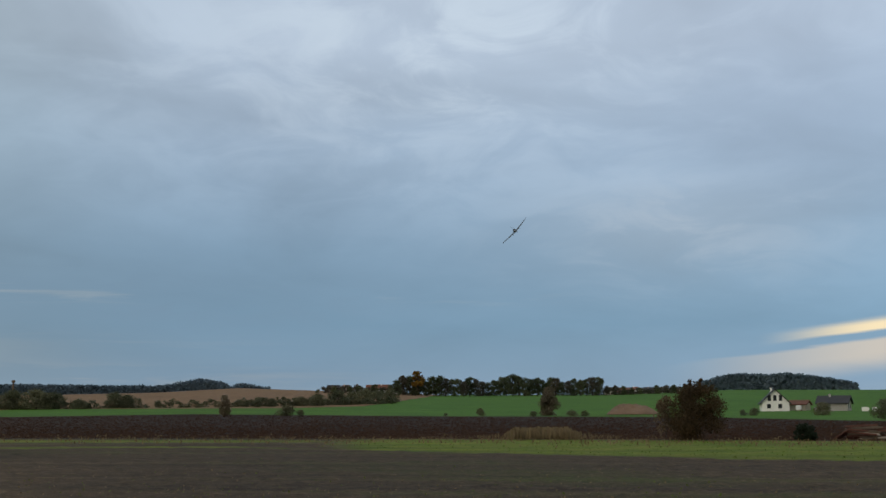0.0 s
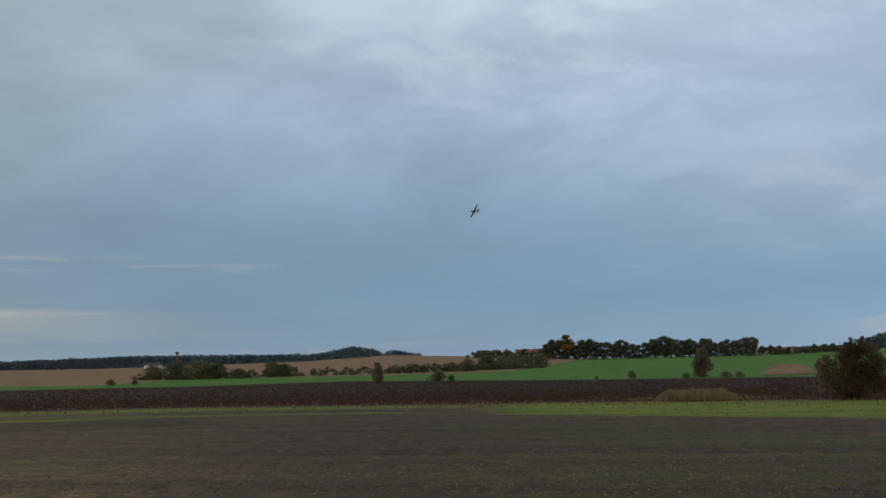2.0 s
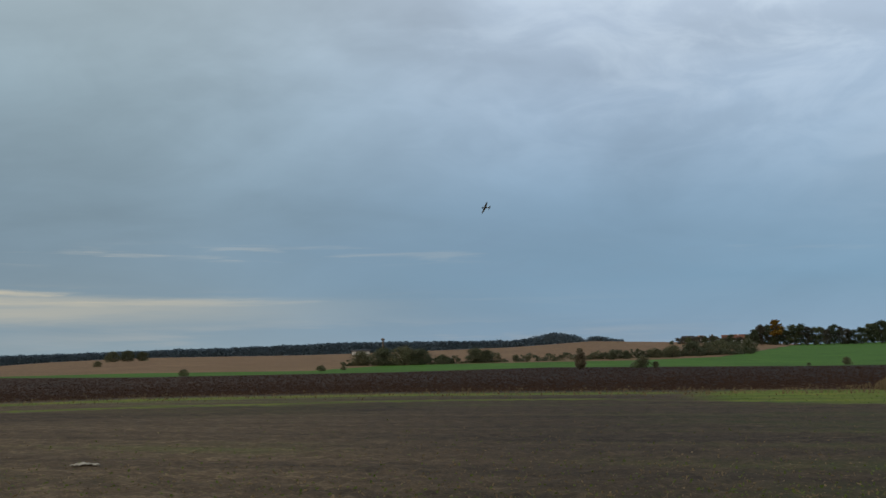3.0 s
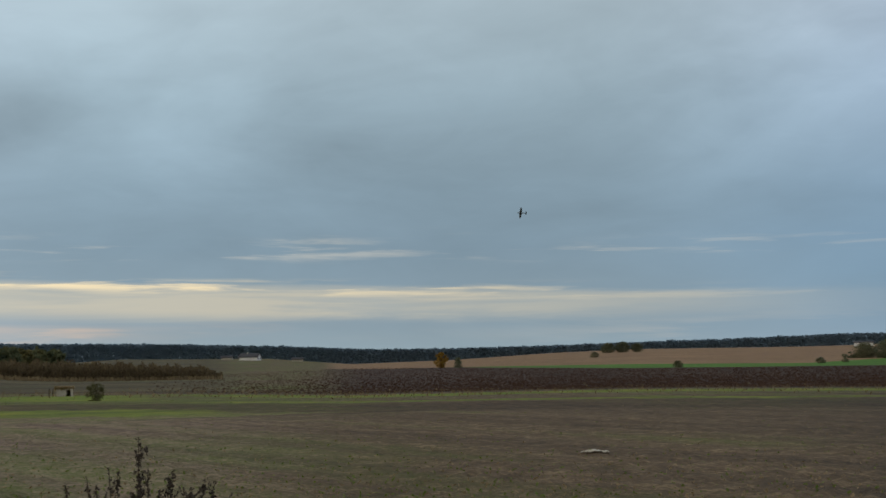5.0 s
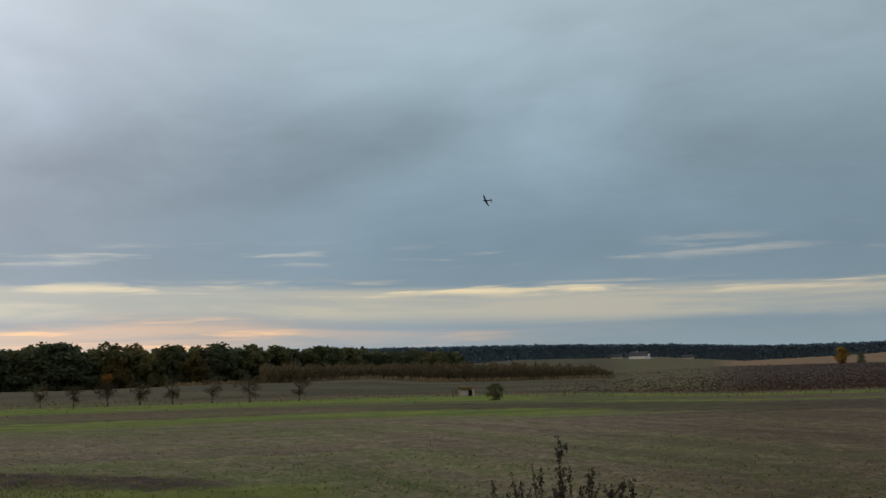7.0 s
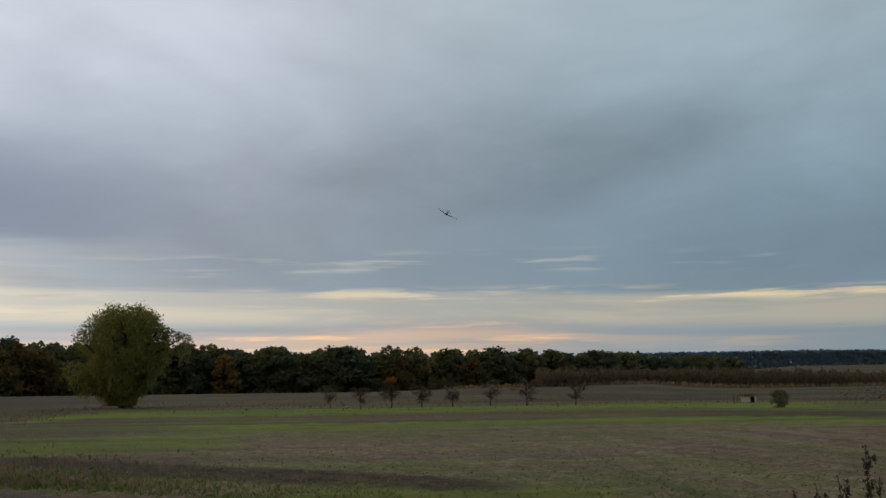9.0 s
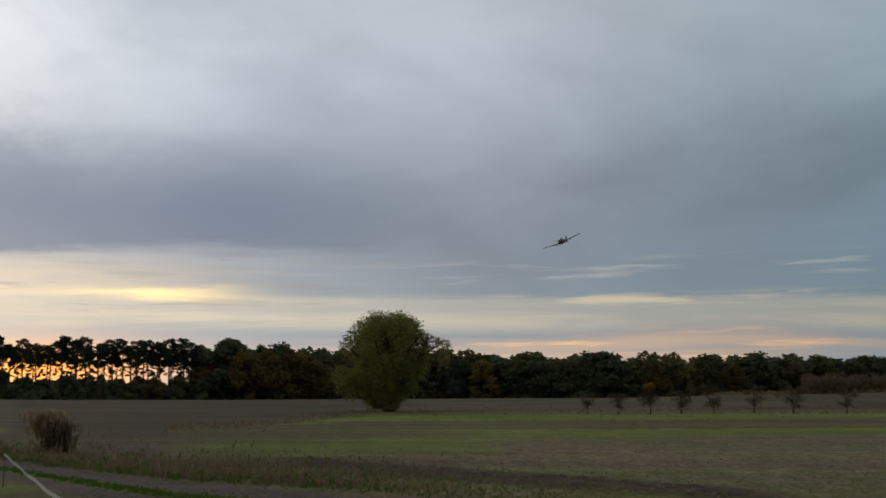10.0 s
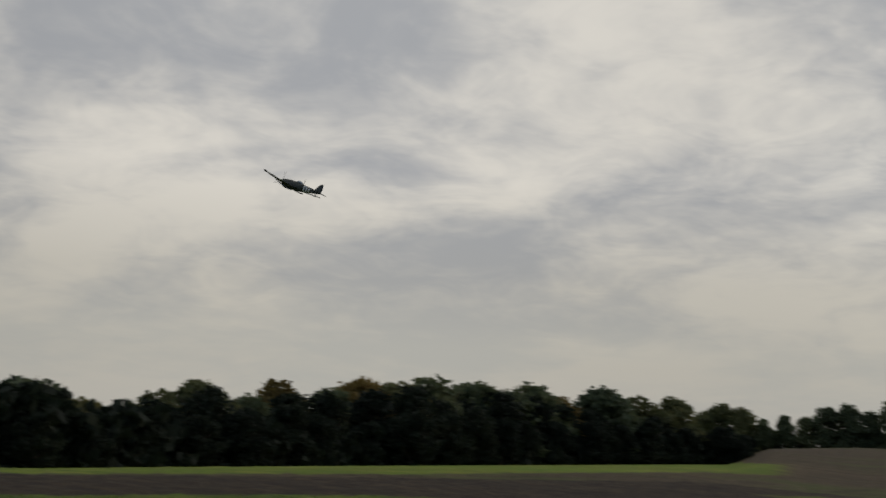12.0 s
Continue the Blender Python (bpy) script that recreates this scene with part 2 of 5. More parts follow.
def build_sun():
    lamp = bpy.data.lights.new("sun", "SUN")
    lamp.energy, lamp.angle, lamp.color = 0.5, radians(12), (1.0, 0.80, 0.58)
    ob = new("sun", lamp)
    a, e = radians(SUN_AZ), radians(SUN_EL + 3)
    d = Vector((-math.sin(a) * math.cos(e), math.cos(a) * math.cos(e), math.sin(e)))
    ob.matrix_world = look(d * 100, (0, 0, 0))


build_sky()
build_sun()
scene.view_settings.exposure = 0.0

# ---- materials ----


def material(name, rough=0.8, metal=0.0, spec=0.3):
    m = bpy.data.materials.new(name)
    m.use_nodes = True
    b = m.node_tree.nodes["Principled BSDF"]
    b.inputs["Roughness"].default_value, b.inputs["Metallic"].default_value = rough, metal
    b.inputs["Specular IOR Level"].default_value = spec
    return m, Nodes(m.node_tree), b


def plain(name, colour, rough=0.7, metal=0.0, grain=6.0, amount=0.25, bump=0.2):
    """A surface of one colour with stains and grain at two sizes."""
    m, n, b = material(name, rough, metal)
    p = n.add("ShaderNodeTexCoord").outputs["Object"]
    big, small = n.noise(p, grain * 0.2, 3.0), n.noise(p, grain * 3.0, 5.0)
    k = n.math("ADD", n.math("MULTIPLY", big, 0.6), n.math("MULTIPLY", small, 0.4))
    dark, light = [c * (1 - amount) for c in colour], [min(1, c * (1 + amount)) for c in colour]
    n.put(b.inputs["Base Color"], n.ramp(k, [(0.3, dark), (0.7, light)]))
    if bump:
        u = n.add("ShaderNodeBump")
        u.inputs["Strength"].default_value, u.inputs["Distance"].default_value = bump, 0.02
        n.put(u.inputs["Height"], small)
        n.put(b.inputs["Normal"], u.outputs[0])
    return m


def foliage(name, a, b_, c, rough=0.75):
    """Leaves in three shades: from leaf to leaf, in patches and from plant to plant."""
    m, n, b = material(name, rough, 0.0, 0.2)
    g = n.add("ShaderNodeNewGeometry").outputs["Random Per Island"]
    o = n.add("ShaderNodeObjectInfo").outputs["Random"]
    p = n.add("ShaderNodeTexCoord").outputs["Object"]
    patch = n.noise(p, 0.35, 3.0)
    k = n.math("ADD", n.math("MULTIPLY", g, 0.45), n.math("ADD", n.math("MULTIPLY", patch, 0.5), n.math("MULTIPLY", n.math("SUBTRACT", o, 0.5), 0.55)))
    shade = n.ramp(k, [(0.1, a), (0.5, b_), (0.95, c)])
    n.put(b.inputs["Base Color"], shade)
    thin = n.add("ShaderNodeBsdfTranslucent")
    n.put(thin.inputs["Color"], shade)
    both = n.add("ShaderNodeMixShader")
    both.inputs[0].default_value = 0.4
    n.put(both.inputs[1], b.outputs[0])
    n.put(both.inputs[2], thin.outputs[0])
    n.put(m.node_tree.nodes["Material Output"].inputs[0], both.outputs[0])
    return m


LEAF_OAK = foliage("oak_leaves", (.07, .078, .035), (.115, .118, .05), (.215, .17, .06))
LEAF_DARK = foliage("dark_leaves", (.055, .072, .042), (.09, .108, .057), (.145, .15, .07))
LEAF_PINE = foliage("pine_needles", (.018, .028, .016), (.028, .042, .023), (.048, .058, .03))
LEAF_WILLOW = foliage("willow_leaves", (.09, .11, .03), (.18, .18, .046), (.30, .26, .07))
LEAF_GOLD = foliage("golden_leaves", (.16, .09, .018), (.30, .18, .03), (.40, .24, .05))
LEAF_RUST = foliage("rusty_leaves", (.045, .034, .018), (.085, .055, .026), (.15, .08, .034))
LEAF_ORANGE = foliage("orange_leaves", (.11, .05, .014), (.20, .09, .022), (.30, .14, .03))
LEAF_BUSH = foliage("bush_leaves", (.045, .05, .022), (.08, .082, .034), (.13, .112, .045))
# near black colour stands in for shade on the copse's sunless side
LEAF_SHADED = foliage("shaded_needles", (.008, .012, .008), (.013, .019, .012), (.022, .028, .016))
LEAF_FIELD = foliage("field_tree_leaves", (.085, .10, .06), (.125, .135, .078), (.18, .17, .095))
LEAF_FAWN = foliage("fawn_leaves", (.13, .112, .078), (.18, .152, .10), (.24, .195, .125))
LEAF_VILLAGE = foliage("garden_leaves", (.07, .07, .055), (.10, .094, .07), (.15, .125, .082))
LEAF_AMBER = foliage("amber_leaves", (.085, .066, .022), (.135, .098, .03), (.20, .135, .04))
TWIG_DARK = foliage("dark_twigs", (.05, .036, .022), (.08, .058, .032), (.12, .085, .045))
TWIG = foliage("brown_twigs", (.085, .062, .034), (.13, .098, .05), (.19, .145, .07))
STRAW = foliage("dry_grass", (.16, .12, .065), (.26, .19, .10), (.36, .28, .16))
STRAW_DULL = foliage("faded_grass", (.10, .075, .045), (.15, .11, .065), (.21, .16, .09))
GREEN_GRASS = foliage("green_grass", (.06, .10, .018), (.095, .14, .025), (.15, .175, .045))

# blue of distance haze is put into these leaf colours
LEAF_HAZED = foliage("hazed_wood_leaves", (.13, .19, .24), (.145, .205, .25), (.165, .215, .24))
BARK = plain("bark", (.05, .04, .032), 0.9, 0, 4.0, 0.4, 0.6)
BARK_PINE = plain("pine_bark", (.07, .042, .028), 0.9, 0, 4.0, 0.4, 0.6)

# ---- lie of the land ----


def table(*pairs):
    xs, ys = [p[0] for p in pairs], [p[1] for p in pairs]
    return lambda a: np.interp(a, xs, ys)


# elevation at which the open ground ends, and how far off that is, by bearing (degrees to the left of the start)
LAND_END = table((-60, 1.0), (-20, 1.06), (-14, 1.12), (-8, .95), (0, .96), (5, 1.15), (10, 1.32), (14, 1.1), (20, .97), (24, .9), (32, .89), (36, .75), (41, .45), (46, .3),
                 (50, .6), (57, .62), (62, .3), (68, -.15), (78, -.34), (98, -.29), (115, -.11), (136, -.04), (148, .12), (155, .44), (166, .54), (177, .66),
                 (181.2, .45), (182.8, -.33), (199, -1.04), (216, -1.75), (240, -1.75), (300, 1.0))
LAND_FAR = table((-60, 1100), (36, 1300), (57, 1200), (64, 500), (70, 330), (78, 300), (98, 300), (115, 260), (155, 230), (177, 300), (182, 200), (185, 150), (199, 94), (216, 55), (240, 55), (300, 1100))


def ground_el(az, r):
    """The elevation, in degrees, at which the ground at this bearing and distance is seen."""
    az, r = np.asarray(az, float), np.asarray(r, float)
    level = -np.degrees(np.arctan(EYE_HEIGHT / r))
    far, end = LAND_FAR(az), LAND_END(az)
    s = np.clip(np.log(r / (far * 0.22)) / np.log(1 / 0.22), 0, 1)
    s = s * s * (3 - 2 * s)
    e = level + (end - level) * s
    over = np.clip((r / far - 1.0) / 2.5, 0, 1)
    return e - 0.35 * over * np.clip(end + 0.2, 0, 1)


def ground_z(az, r):
    return EYE_HEIGHT + np.asarray(r) * np.tan(np.radians(ground_el(az, r)))


def distance_at(az, el):
    """How far off the ground lies that is seen at this bearing and elevation."""
    lo, hi = 2.0, float(LAND_FAR(az))
    for _ in range(40):
        mid = (lo + hi) / 2
        lo, hi = (mid, hi) if ground_el(az, mid) < el else (lo, mid)
    return lo


def spot(az, r, turn=0.0, scale=1.0, sink=0.0):
    a = radians(az)
    return pose(-r * math.sin(a), r * math.cos(a), float(ground_z(az, r)) - sink, 0, 0, turn) @ Matrix.Diagonal((scale, scale, scale, 1))

# ---- ground ----
# elevations of the field borders by bearing: near field up to A, grass strip to B, ploughed land to C, green crop to D, stubble above
LINE_A = table((-60, -2.2), (-20, -2.16), (-14, -2.12), (-8, -2.0), (0, -1.8), (12, -1.52), (20, -1.48), (32, -1.5), (46, -1.6), (57, -1.45), (65, -1.4), (78, -1.55), (90, -1.5), (97, -1.8), (103, -2.0))
LINE_B = table((-60, -1.3), (-20, -1.3), (-14, -1.27), (0, -1.2), (12, -1.1), (20, -1.02), (32, -1.0), (46, -1.18), (57, -.95), (65, -.9), (78, -1.0), (90, -.95), (97, -1.5), (103, -1.6))
LINE_C = table((-60, -.36), (-20, -.36), (-12, -.16), (0, -.08), (12, .08), (20, -.01), (32, -.03), (40, .08), (46, .13), (52, -.1), (54, -.3))
LINE_D = table((-60, 3), (-2, 3), (0, .98), (2.5, .62), (4, .42), (8, .34), (12, .34), (20, .33), (24, .12), (32, .16), (41, .1), (44, .05))


def step(x, lo, hi):
    t = np.clip((x - lo) / (hi - lo), 0, 1)
    return t * t * (3 - 2 * t)


def band(e, lo, hi, soft):
    return step(e, lo - soft, lo + soft) * (1 - step(e, hi - soft, hi + soft))


def field_masks(az, r):
    """What grows where: eight weights at each point of the ground."""
    e = ground_el(az, r)
    a, b, c, d = LINE_A(az), LINE_B(az), LINE_C(az), LINE_D(az)
    soft = 0.05
    strip = band(e, a + .12 * step(az, 50, 62), b - .12 * step(az, 50, 62), 0.06) * (1 - step(az, 92, 100)) * (1 - .3 * step(az, 55, 64)) * (1 - step(az, 0, 10) * (1 - step(az, 50, 62)))
    thin = step(az, 0, 10) * (1 - step(az, 50, 62))
    strip = np.maximum(strip, 0.8 * thin * np.maximum(band(e, b - .17, b - .05, .025), 0.8 * band(e, a + .0, a + .1, .03)))
    plough = band(e, b, c, soft) * (1 - step(az, 40, 54))
    crop = band(e, c, d, 0.03) * (1 - step(az, 43, 47))
    stubble = step(e, d - 0.03, d + 0.03) * step(az, -1, 1) * (1 - step(az, 45, 49))
    pale = step(e, np.where(az < 100, b, -2.0) - soft, np.where(az < 100, b, -2.0) + soft) * step(az, 48, 56)
    # beyond the track: mown grass, then dark soil with a green belt in it
    past = step(az, 104, 110)
    lawn_end = np.interp(az, [104, 112, 120, 136, 155, 177, 199, 216], [-3.6, -2.9, -2.66, -2.92, -2.9, -2.6, -2.45, -2.9])
    lawn = (1 - step(e, lawn_end - 0.08, lawn_end + 0.08)) * past
    belt = band(e, np.interp(az, [104, 136, 166, 190], [-1.7, -1.95, -2.15, -1.6]), np.interp(az, [104, 136, 166, 190], [-1.35, -1.5, -1.75, -1.5]), 0.08) * past * (1 - step(az, 176, 186))
    edge = band(e, np.interp(az, [178, 184, 199, 216], [-.8, -.74, -1.44, -1.96]), np.interp(az, [178, 184, 199, 216], [-.1, -.3, -.9, -1.6]), 0.05) * step(az, 178, 183)
    dark = band(e, lawn_end, np.interp(az, [104, 136, 166, 184, 199, 216], [-1.7, -1.95, -2.15, -1.2, -1.6, -2.0]), 0.08) * past
    # wheel track that bends past the mound
    mid = np.interp(az, [60, 90, 95, 99, 104, 107.5, 110, 113, 118, 124], [-8.5, -5.9, -5.2, -4.75, -3.9, -3.2, -2.6, -2.05, -1.75, -1.6])
    half = np.interp(az, [60, 95, 107, 113, 124], [1.1, 0.85, 0.42, 0.16, 0.08])
    off = np.abs(e - mid) / half
    track = (1 - step(off, 0.7, 1.1)) * step(az, 62, 70) * (1 - step(az, 119, 124))
    median = track * (1 - step(off, 0.12, 0.34))
    ruts = track * np.clip(step(off, 0.2, 0.42), 0, 1)
    verge = ((1 - step(e, mid - half, mid)) * step(az, 80, 96) * (1 - step(az, 108, 116)) + 0.8 * band(e, mid + half, mid + 2.6 * half, 0.3) * step(az, 62, 70) * (1 - step(az, 112, 118))) * (1 - track)
    tan = band(e, b + .0, b + .3, .05) * band(az, -11, 4, 3) * 0.9
    fallow = (1 - step(e, a - .7, a - .25)) * step(az, 44, 58) * (1 - step(az, 80, 96))
    # darker over some bearings: gloom put into the ground colour
    gloom = np.maximum(1 - step(az, 10, 30), np.maximum(0.75 * step(az, 84, 98), step(az, 150, 178)))
    dark = np.maximum(dark, (band(e, b - .02, b + .05, .025) + .55 * band(e, a - .5, a + .03, .12)) * step(az, 8, 22) * (1 - step(az, 60, 72)))
    sprout = np.interp(az, [-30, 5, 30, 50, 62, 90, 104, 112], [.42, .40, .44, .64, .79, .80, .72, .95])
    sprout = sprout + 0.3 * (1 - step(e, -9, -6)) * step(az, 46, 58) - 0.25 * band(az, 14, 60, 8) * band(e, -6, -2.4, .8)
    sprout = sprout + 0.22 * (1 - step(e, -6.5, -4)) * (1 - step(az, 40, 50))
    sprout = sprout + 0.5 * band(e, a - .75, a - .3, .15) * step(az, 40, 52) * (1 - step(az, 92, 100))
    sprout = sprout - 0.2 * fallow * (1 - step(az, 60, 66) * (1 - step(e, -6.6, -5.4)))
    sprout = sprout - 0.75 * step(e, -1.5, -.9) * step(az, 160, 174)
    sprout = np.minimum(sprout, np.where(az < 106, 0.82, 1.0))
    dark = np.maximum(dark, 0.8 * band(e, mid + 2.1 * half, mid + 2.9 * half, 0.2) * step(az, 66, 74) * (1 - step(az, 92, 97)))
    # greener streaks in the sown land
    streak = np.maximum(.6 * band(e, a - .65, a - .25, .1) * step(az, 46, 56) * (1 - step(az, 84, 92)), .58 * band(e, -3.1, -2.1, .3) * band(az, 82, 101, 4))
    streak = np.maximum(streak, .58 * band(e, -6.3, -4.8, .4) * step(az, 60, 68) * (1 - step(az, 84, 92)))
    grass = np.clip(np.maximum(strip, streak) + belt * 0.9 + edge, 0, 1) * (1 - track)
    return [np.clip(v, 0, 1) for v in (grass, plough, crop, stubble, pale * (1 - past), np.maximum(np.maximum(lawn, verge * 0.5) * (1 - ruts), median), ruts, dark, sprout + 0 * e, tan, fallow, gloom + 0 * e)]


def ground_material():
    m, n, b = material("farmland", 0.92, 0.0, 0.15)
    geo = n.add("ShaderNodeNewGeometry").outputs["Position"]
    at = []
    for name in ("cover_one", "cover_two", "cover_three", "cover_four"):
        k = n.add("ShaderNodeAttribute", attribute_name=name)
        s = n.add("ShaderNodeSeparateXYZ")
        n.put(s.inputs[0], k.outputs["Vector"])
        at += list(s.outputs)
    grass, plough, crop, stubble, pale, lawn, ruts, dark, sprout, tan, fallow, gloom = at
    wide, mid = n.noise(geo, 0.045, 4.0), n.noise(geo, 0.35, 5.0)
    clod, crumb = n.noise(geo, 1.5, 7.0, 0.72), n.noise(geo, 8.0, 5.0, 0.75)
    # first field and sown field beside it: rows turned across the camera's view
    second = n.math("MULTIPLY", n.smooth(sprout, 0.5, 0.64), n.math("SUBTRACT", 1.0, n.smooth(sprout, 0.84, 0.93)))

    def strokes(along, across, level, octaves, rough):
        out = []
        for turn in (8, -76):
            turned = n.add("ShaderNodeVectorRotate", rotation_type="Z_AXIS")
            n.put(turned.inputs["Vector"], geo)
            turned.inputs["Angle"].default_value = radians(turn)
            sp = n.add("ShaderNodeSeparateXYZ")
            n.put(sp.inputs[0], turned.outputs[0])
            out.append(n.noise(n.vec(n.math("MULTIPLY", sp.outputs[0], along), n.math("MULTIPLY", sp.outputs[1], across), level), 1.0, octaves, rough))
        k = n.add("ShaderNodeMix")
        n.put(k.inputs[0], second)
        n.put(k.inputs[2], out[0])
        n.put(k.inputs[3], out[1])
        return k.outputs[0]

    rows = strokes(0.02, 0.3, 0.0, 4.0, 0.6)

    def wobble(mask, width=0.45):
        k = n.math("ADD", mask, n.math("MULTIPLY", n.math("SUBTRACT", n.math("ADD", n.math("MULTIPLY", mid, 0.6), n.math("MULTIPLY", clod, 0.4)), 0.5), width * 2))
        return n.math("MULTIPLY", n.smooth(k, 0.3, 0.7), n.smooth(mask, 0.0, 0.1))

    soil = n.ramp(n.math("ADD", n.math("MULTIPLY", clod, 0.55), n.math("MULTIPLY", crumb, 0.45)), [(0.36, (.046, .033, .018)), (0.5, (.096, .065, .035)), (0.62, (.188, .135, .074))])
    stub = n.ramp(n.math("ADD", n.math("MULTIPLY", clod, 0.5), n.math("MULTIPLY", crumb, 0.5)), [(0.38, (.088, .056, .036)), (0.5, (.178, .122, .084)), (0.6, (.28, .208, .15))])
    soil = n.mix(n.math("MULTIPLY", fallow, 0.72), soil, stub)
    green = n.ramp(crumb, [(0.3, (.044, .078, .008)), (0.7, (.108, .138, .020))])
    want = n.math("ADD", n.math("MULTIPLY", sprout, 0.55), n.math("ADD", n.math("MULTIPLY", n.math("SUBTRACT", rows, 0.5), 1.5), n.math("MULTIPLY", n.math("SUBTRACT", wide, 0.5), 2.4)))
    tuft = n.smooth(n.math("ADD", n.math("MULTIPLY", clod, 0.5), n.math("MULTIPLY", crumb, 0.5)), 0.62, 0.40)
    col = n.mix(n.math("MULTIPLY", n.smooth(want, 0.1, 0.75), n.math("ADD", 0.3, n.math("MULTIPLY", tuft, 0.55)), clamp=True), soil, green)
    paler = n.mix(n.smooth(wide, 0.35, 0.65), (.042, .032, .014), (.090, .068, .031))
    col = n.mix(wobble(pale), col, n.mix(n.math("MULTIPLY", n.smooth(rows, 0.5, 0.62), 0.5), paler, (.07, .085, .03)))
    col = n.mix(wobble(dark, 0.3), col, n.mix(n.smooth(clod, 0.4, 0.65), (.028, .017, .009), (.08, .052, .028)))
    furrow = n.mix(n.smooth(n.math("ADD", n.math("MULTIPLY", clod, 0.5), n.math("MULTIPLY", rows, 0.5)), 0.38, 0.62), (.012, .006, .004), (.074, .040, .022))
    col = n.mix(wobble(plough, 0.25), col, furrow)
    col = n.mix(wobble(tan, 0.3), col, n.mix(n.smooth(clod, 0.38, 0.64), (.085, .05, .032), (.20, .13, .08)))
    col = n.mix(n.smooth(stubble, 0.3, 0.7), col, n.mix(n.smooth(rows, 0.35, 0.65), (.165, .098, .050), (.225, .140, .072)))
    col = n.mix(n.smooth(crop, 0.3, 0.7), col, n.mix(n.smooth(n.math("ADD", n.math("MULTIPLY", rows, 0.6), n.math("MULTIPLY", wide, 0.4)), 0.35, 0.65), (.042, .115, .009), (.072, .165, .013)))
    mead = n.mix(n.smooth(n.math("ADD", n.math("MULTIPLY", mid, 0.6), n.math("MULTIPLY", wide, 0.4)), 0.36, 0.66), (.088, .135, .008), (.150, .165, .020))
    col = n.mix(wobble(grass, 0.35), col, mead)
    col = n.mix(wobble(lawn, 0.35), col, n.mix(n.smooth(n.math("ADD", n.math("MULTIPLY", mid, 0.5), n.math("MULTIPLY", crumb, 0.5)), 0.38, 0.62), (.046, .086, .005), (.098, .130, .010)))
    col = n.mix(wobble(ruts, 0.3), col, n.mix(n.smooth(crumb, 0.35, 0.65), (.065, .05, .043), (.115, .092, .078)))
    # tilled lines and tonal patches in long streaks; gloom is painted in by bearing
    lines = strokes(0.035, 0.75, 5.0, 6.0, 0.68)
    tone = n.add("ShaderNodeVectorMath", operation="SCALE")
    n.put(tone.inputs[0], col)
    gloom_scale = n.math("SUBTRACT", 1.0, n.math("MULTIPLY", gloom, n.math("MULTIPLY", n.math("SUBTRACT", 1.0, n.math("MAXIMUM", n.math("MAXIMUM", grass, crop), n.math("MAXIMUM", lawn, stubble))), 0.42)))
    n.put(tone.inputs["Scale"], n.math("MULTIPLY", gloom_scale, n.math("ADD", n.math("ADD", 0.95, n.math("MULTIPLY", n.math("SUBTRACT", rows, 0.5), 1.1)), n.math("MULTIPLY", n.math("SUBTRACT", n.math("ADD", n.math("MULTIPLY", lines, 0.65), n.math("MULTIPLY", crumb, 0.35)), 0.5), 2.6))))
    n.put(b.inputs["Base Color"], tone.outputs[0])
    u = n.add("ShaderNodeBump")
    u.inputs["Strength"].default_value, u.inputs["Distance"].default_value = 0.8, 0.1
    n.put(u.inputs["Height"], n.math("ADD", n.math("MULTIPLY", clod, 0.7), n.math("MULTIPLY", crumb, 0.3)))
    n.put(b.inputs["Normal"], u.outputs[0])
    return m


def build_ground():
    az = np.concatenate([np.arange(-60, 240, 0.5), np.arange(240, 300, 3.0)])
    rr = np.concatenate([[0.6], np.geomspace(1.5, 4600, 330)])
    A, R = np.meshgrid(az, rr, indexing="ij")
    z = ground_z(A, R)
    near = np.clip((R - 3) / 6, 0, 1) * np.clip((160 - R) / 100, 0, 1)
    rough = np.random.default_rng(3).normal(0, 0.018, A.shape)
    z = z + rough * near
    a = np.radians(A)
    co = np.stack([-R * np.sin(a), R * np.cos(a), z], -1).reshape(-1, 3)
    n, k = A.shape
    i, j = np.meshgrid(np.arange(n), np.arange(k - 1), indexing="ij")
    i2 = (i + 1) % n
    quads = np.stack([i * k + j, i * k + j + 1, i2 * k + j + 1, i2 * k + j], -1).reshape(-1, 4)[:, ::-1]
    me = bpy.data.meshes.new("ground")
    me.vertices.add(len(co) + 1)
    me.vertices.foreach_set("co", np.concatenate([co, [[0, 0, 0]]]).ravel())
    hub = np.stack([np.arange(n) * k, ((np.arange(n) + 1) % n) * k, np.full(n, len(co))], -1)
    me.loops.add(quads.size + hub.size)
    me.polygons.add(len(quads) + len(hub))
    me.loops.foreach_set("vertex_index", np.concatenate([quads.ravel(), hub[:, ::-1].ravel()]))
    me.polygons.foreach_set("loop_start", np.concatenate([np.arange(len(quads)) * 4, quads.size + np.arange(len(hub)) * 3]))
    me.update(calc_edges=True)
    masks = field_masks(A, R)
    for name, group in (("cover_one", masks[:3]), ("cover_two", masks[3:6]), ("cover_three", masks[6:9]), ("cover_four", masks[9:12])):
        at = me.attributes.new(name, "FLOAT_VECTOR", "POINT")
        v = np.stack(group, -1).reshape(-1, 3)
        at.data.foreach_set("vector", np.concatenate([v, [[0, 0, 0]]]).astype(np.float32).ravel())
    me.materials.append(ground_material())
    me.polygons.foreach_set("use_smooth", np.ones(len(me.polygons), bool))
    ob = new("ground", me)
    me.validate()
    return tagged(ob, "rolling farmland with ploughed, sown and stubble fields and grass strips", "field", kind="structure")


build_ground()

# ---- plants ----


def thing(name, m, label, category, group="", kind=""):
    ob = new(name)
    ob.matrix_basis = m
    return tagged(ob, label, category, group, kind)


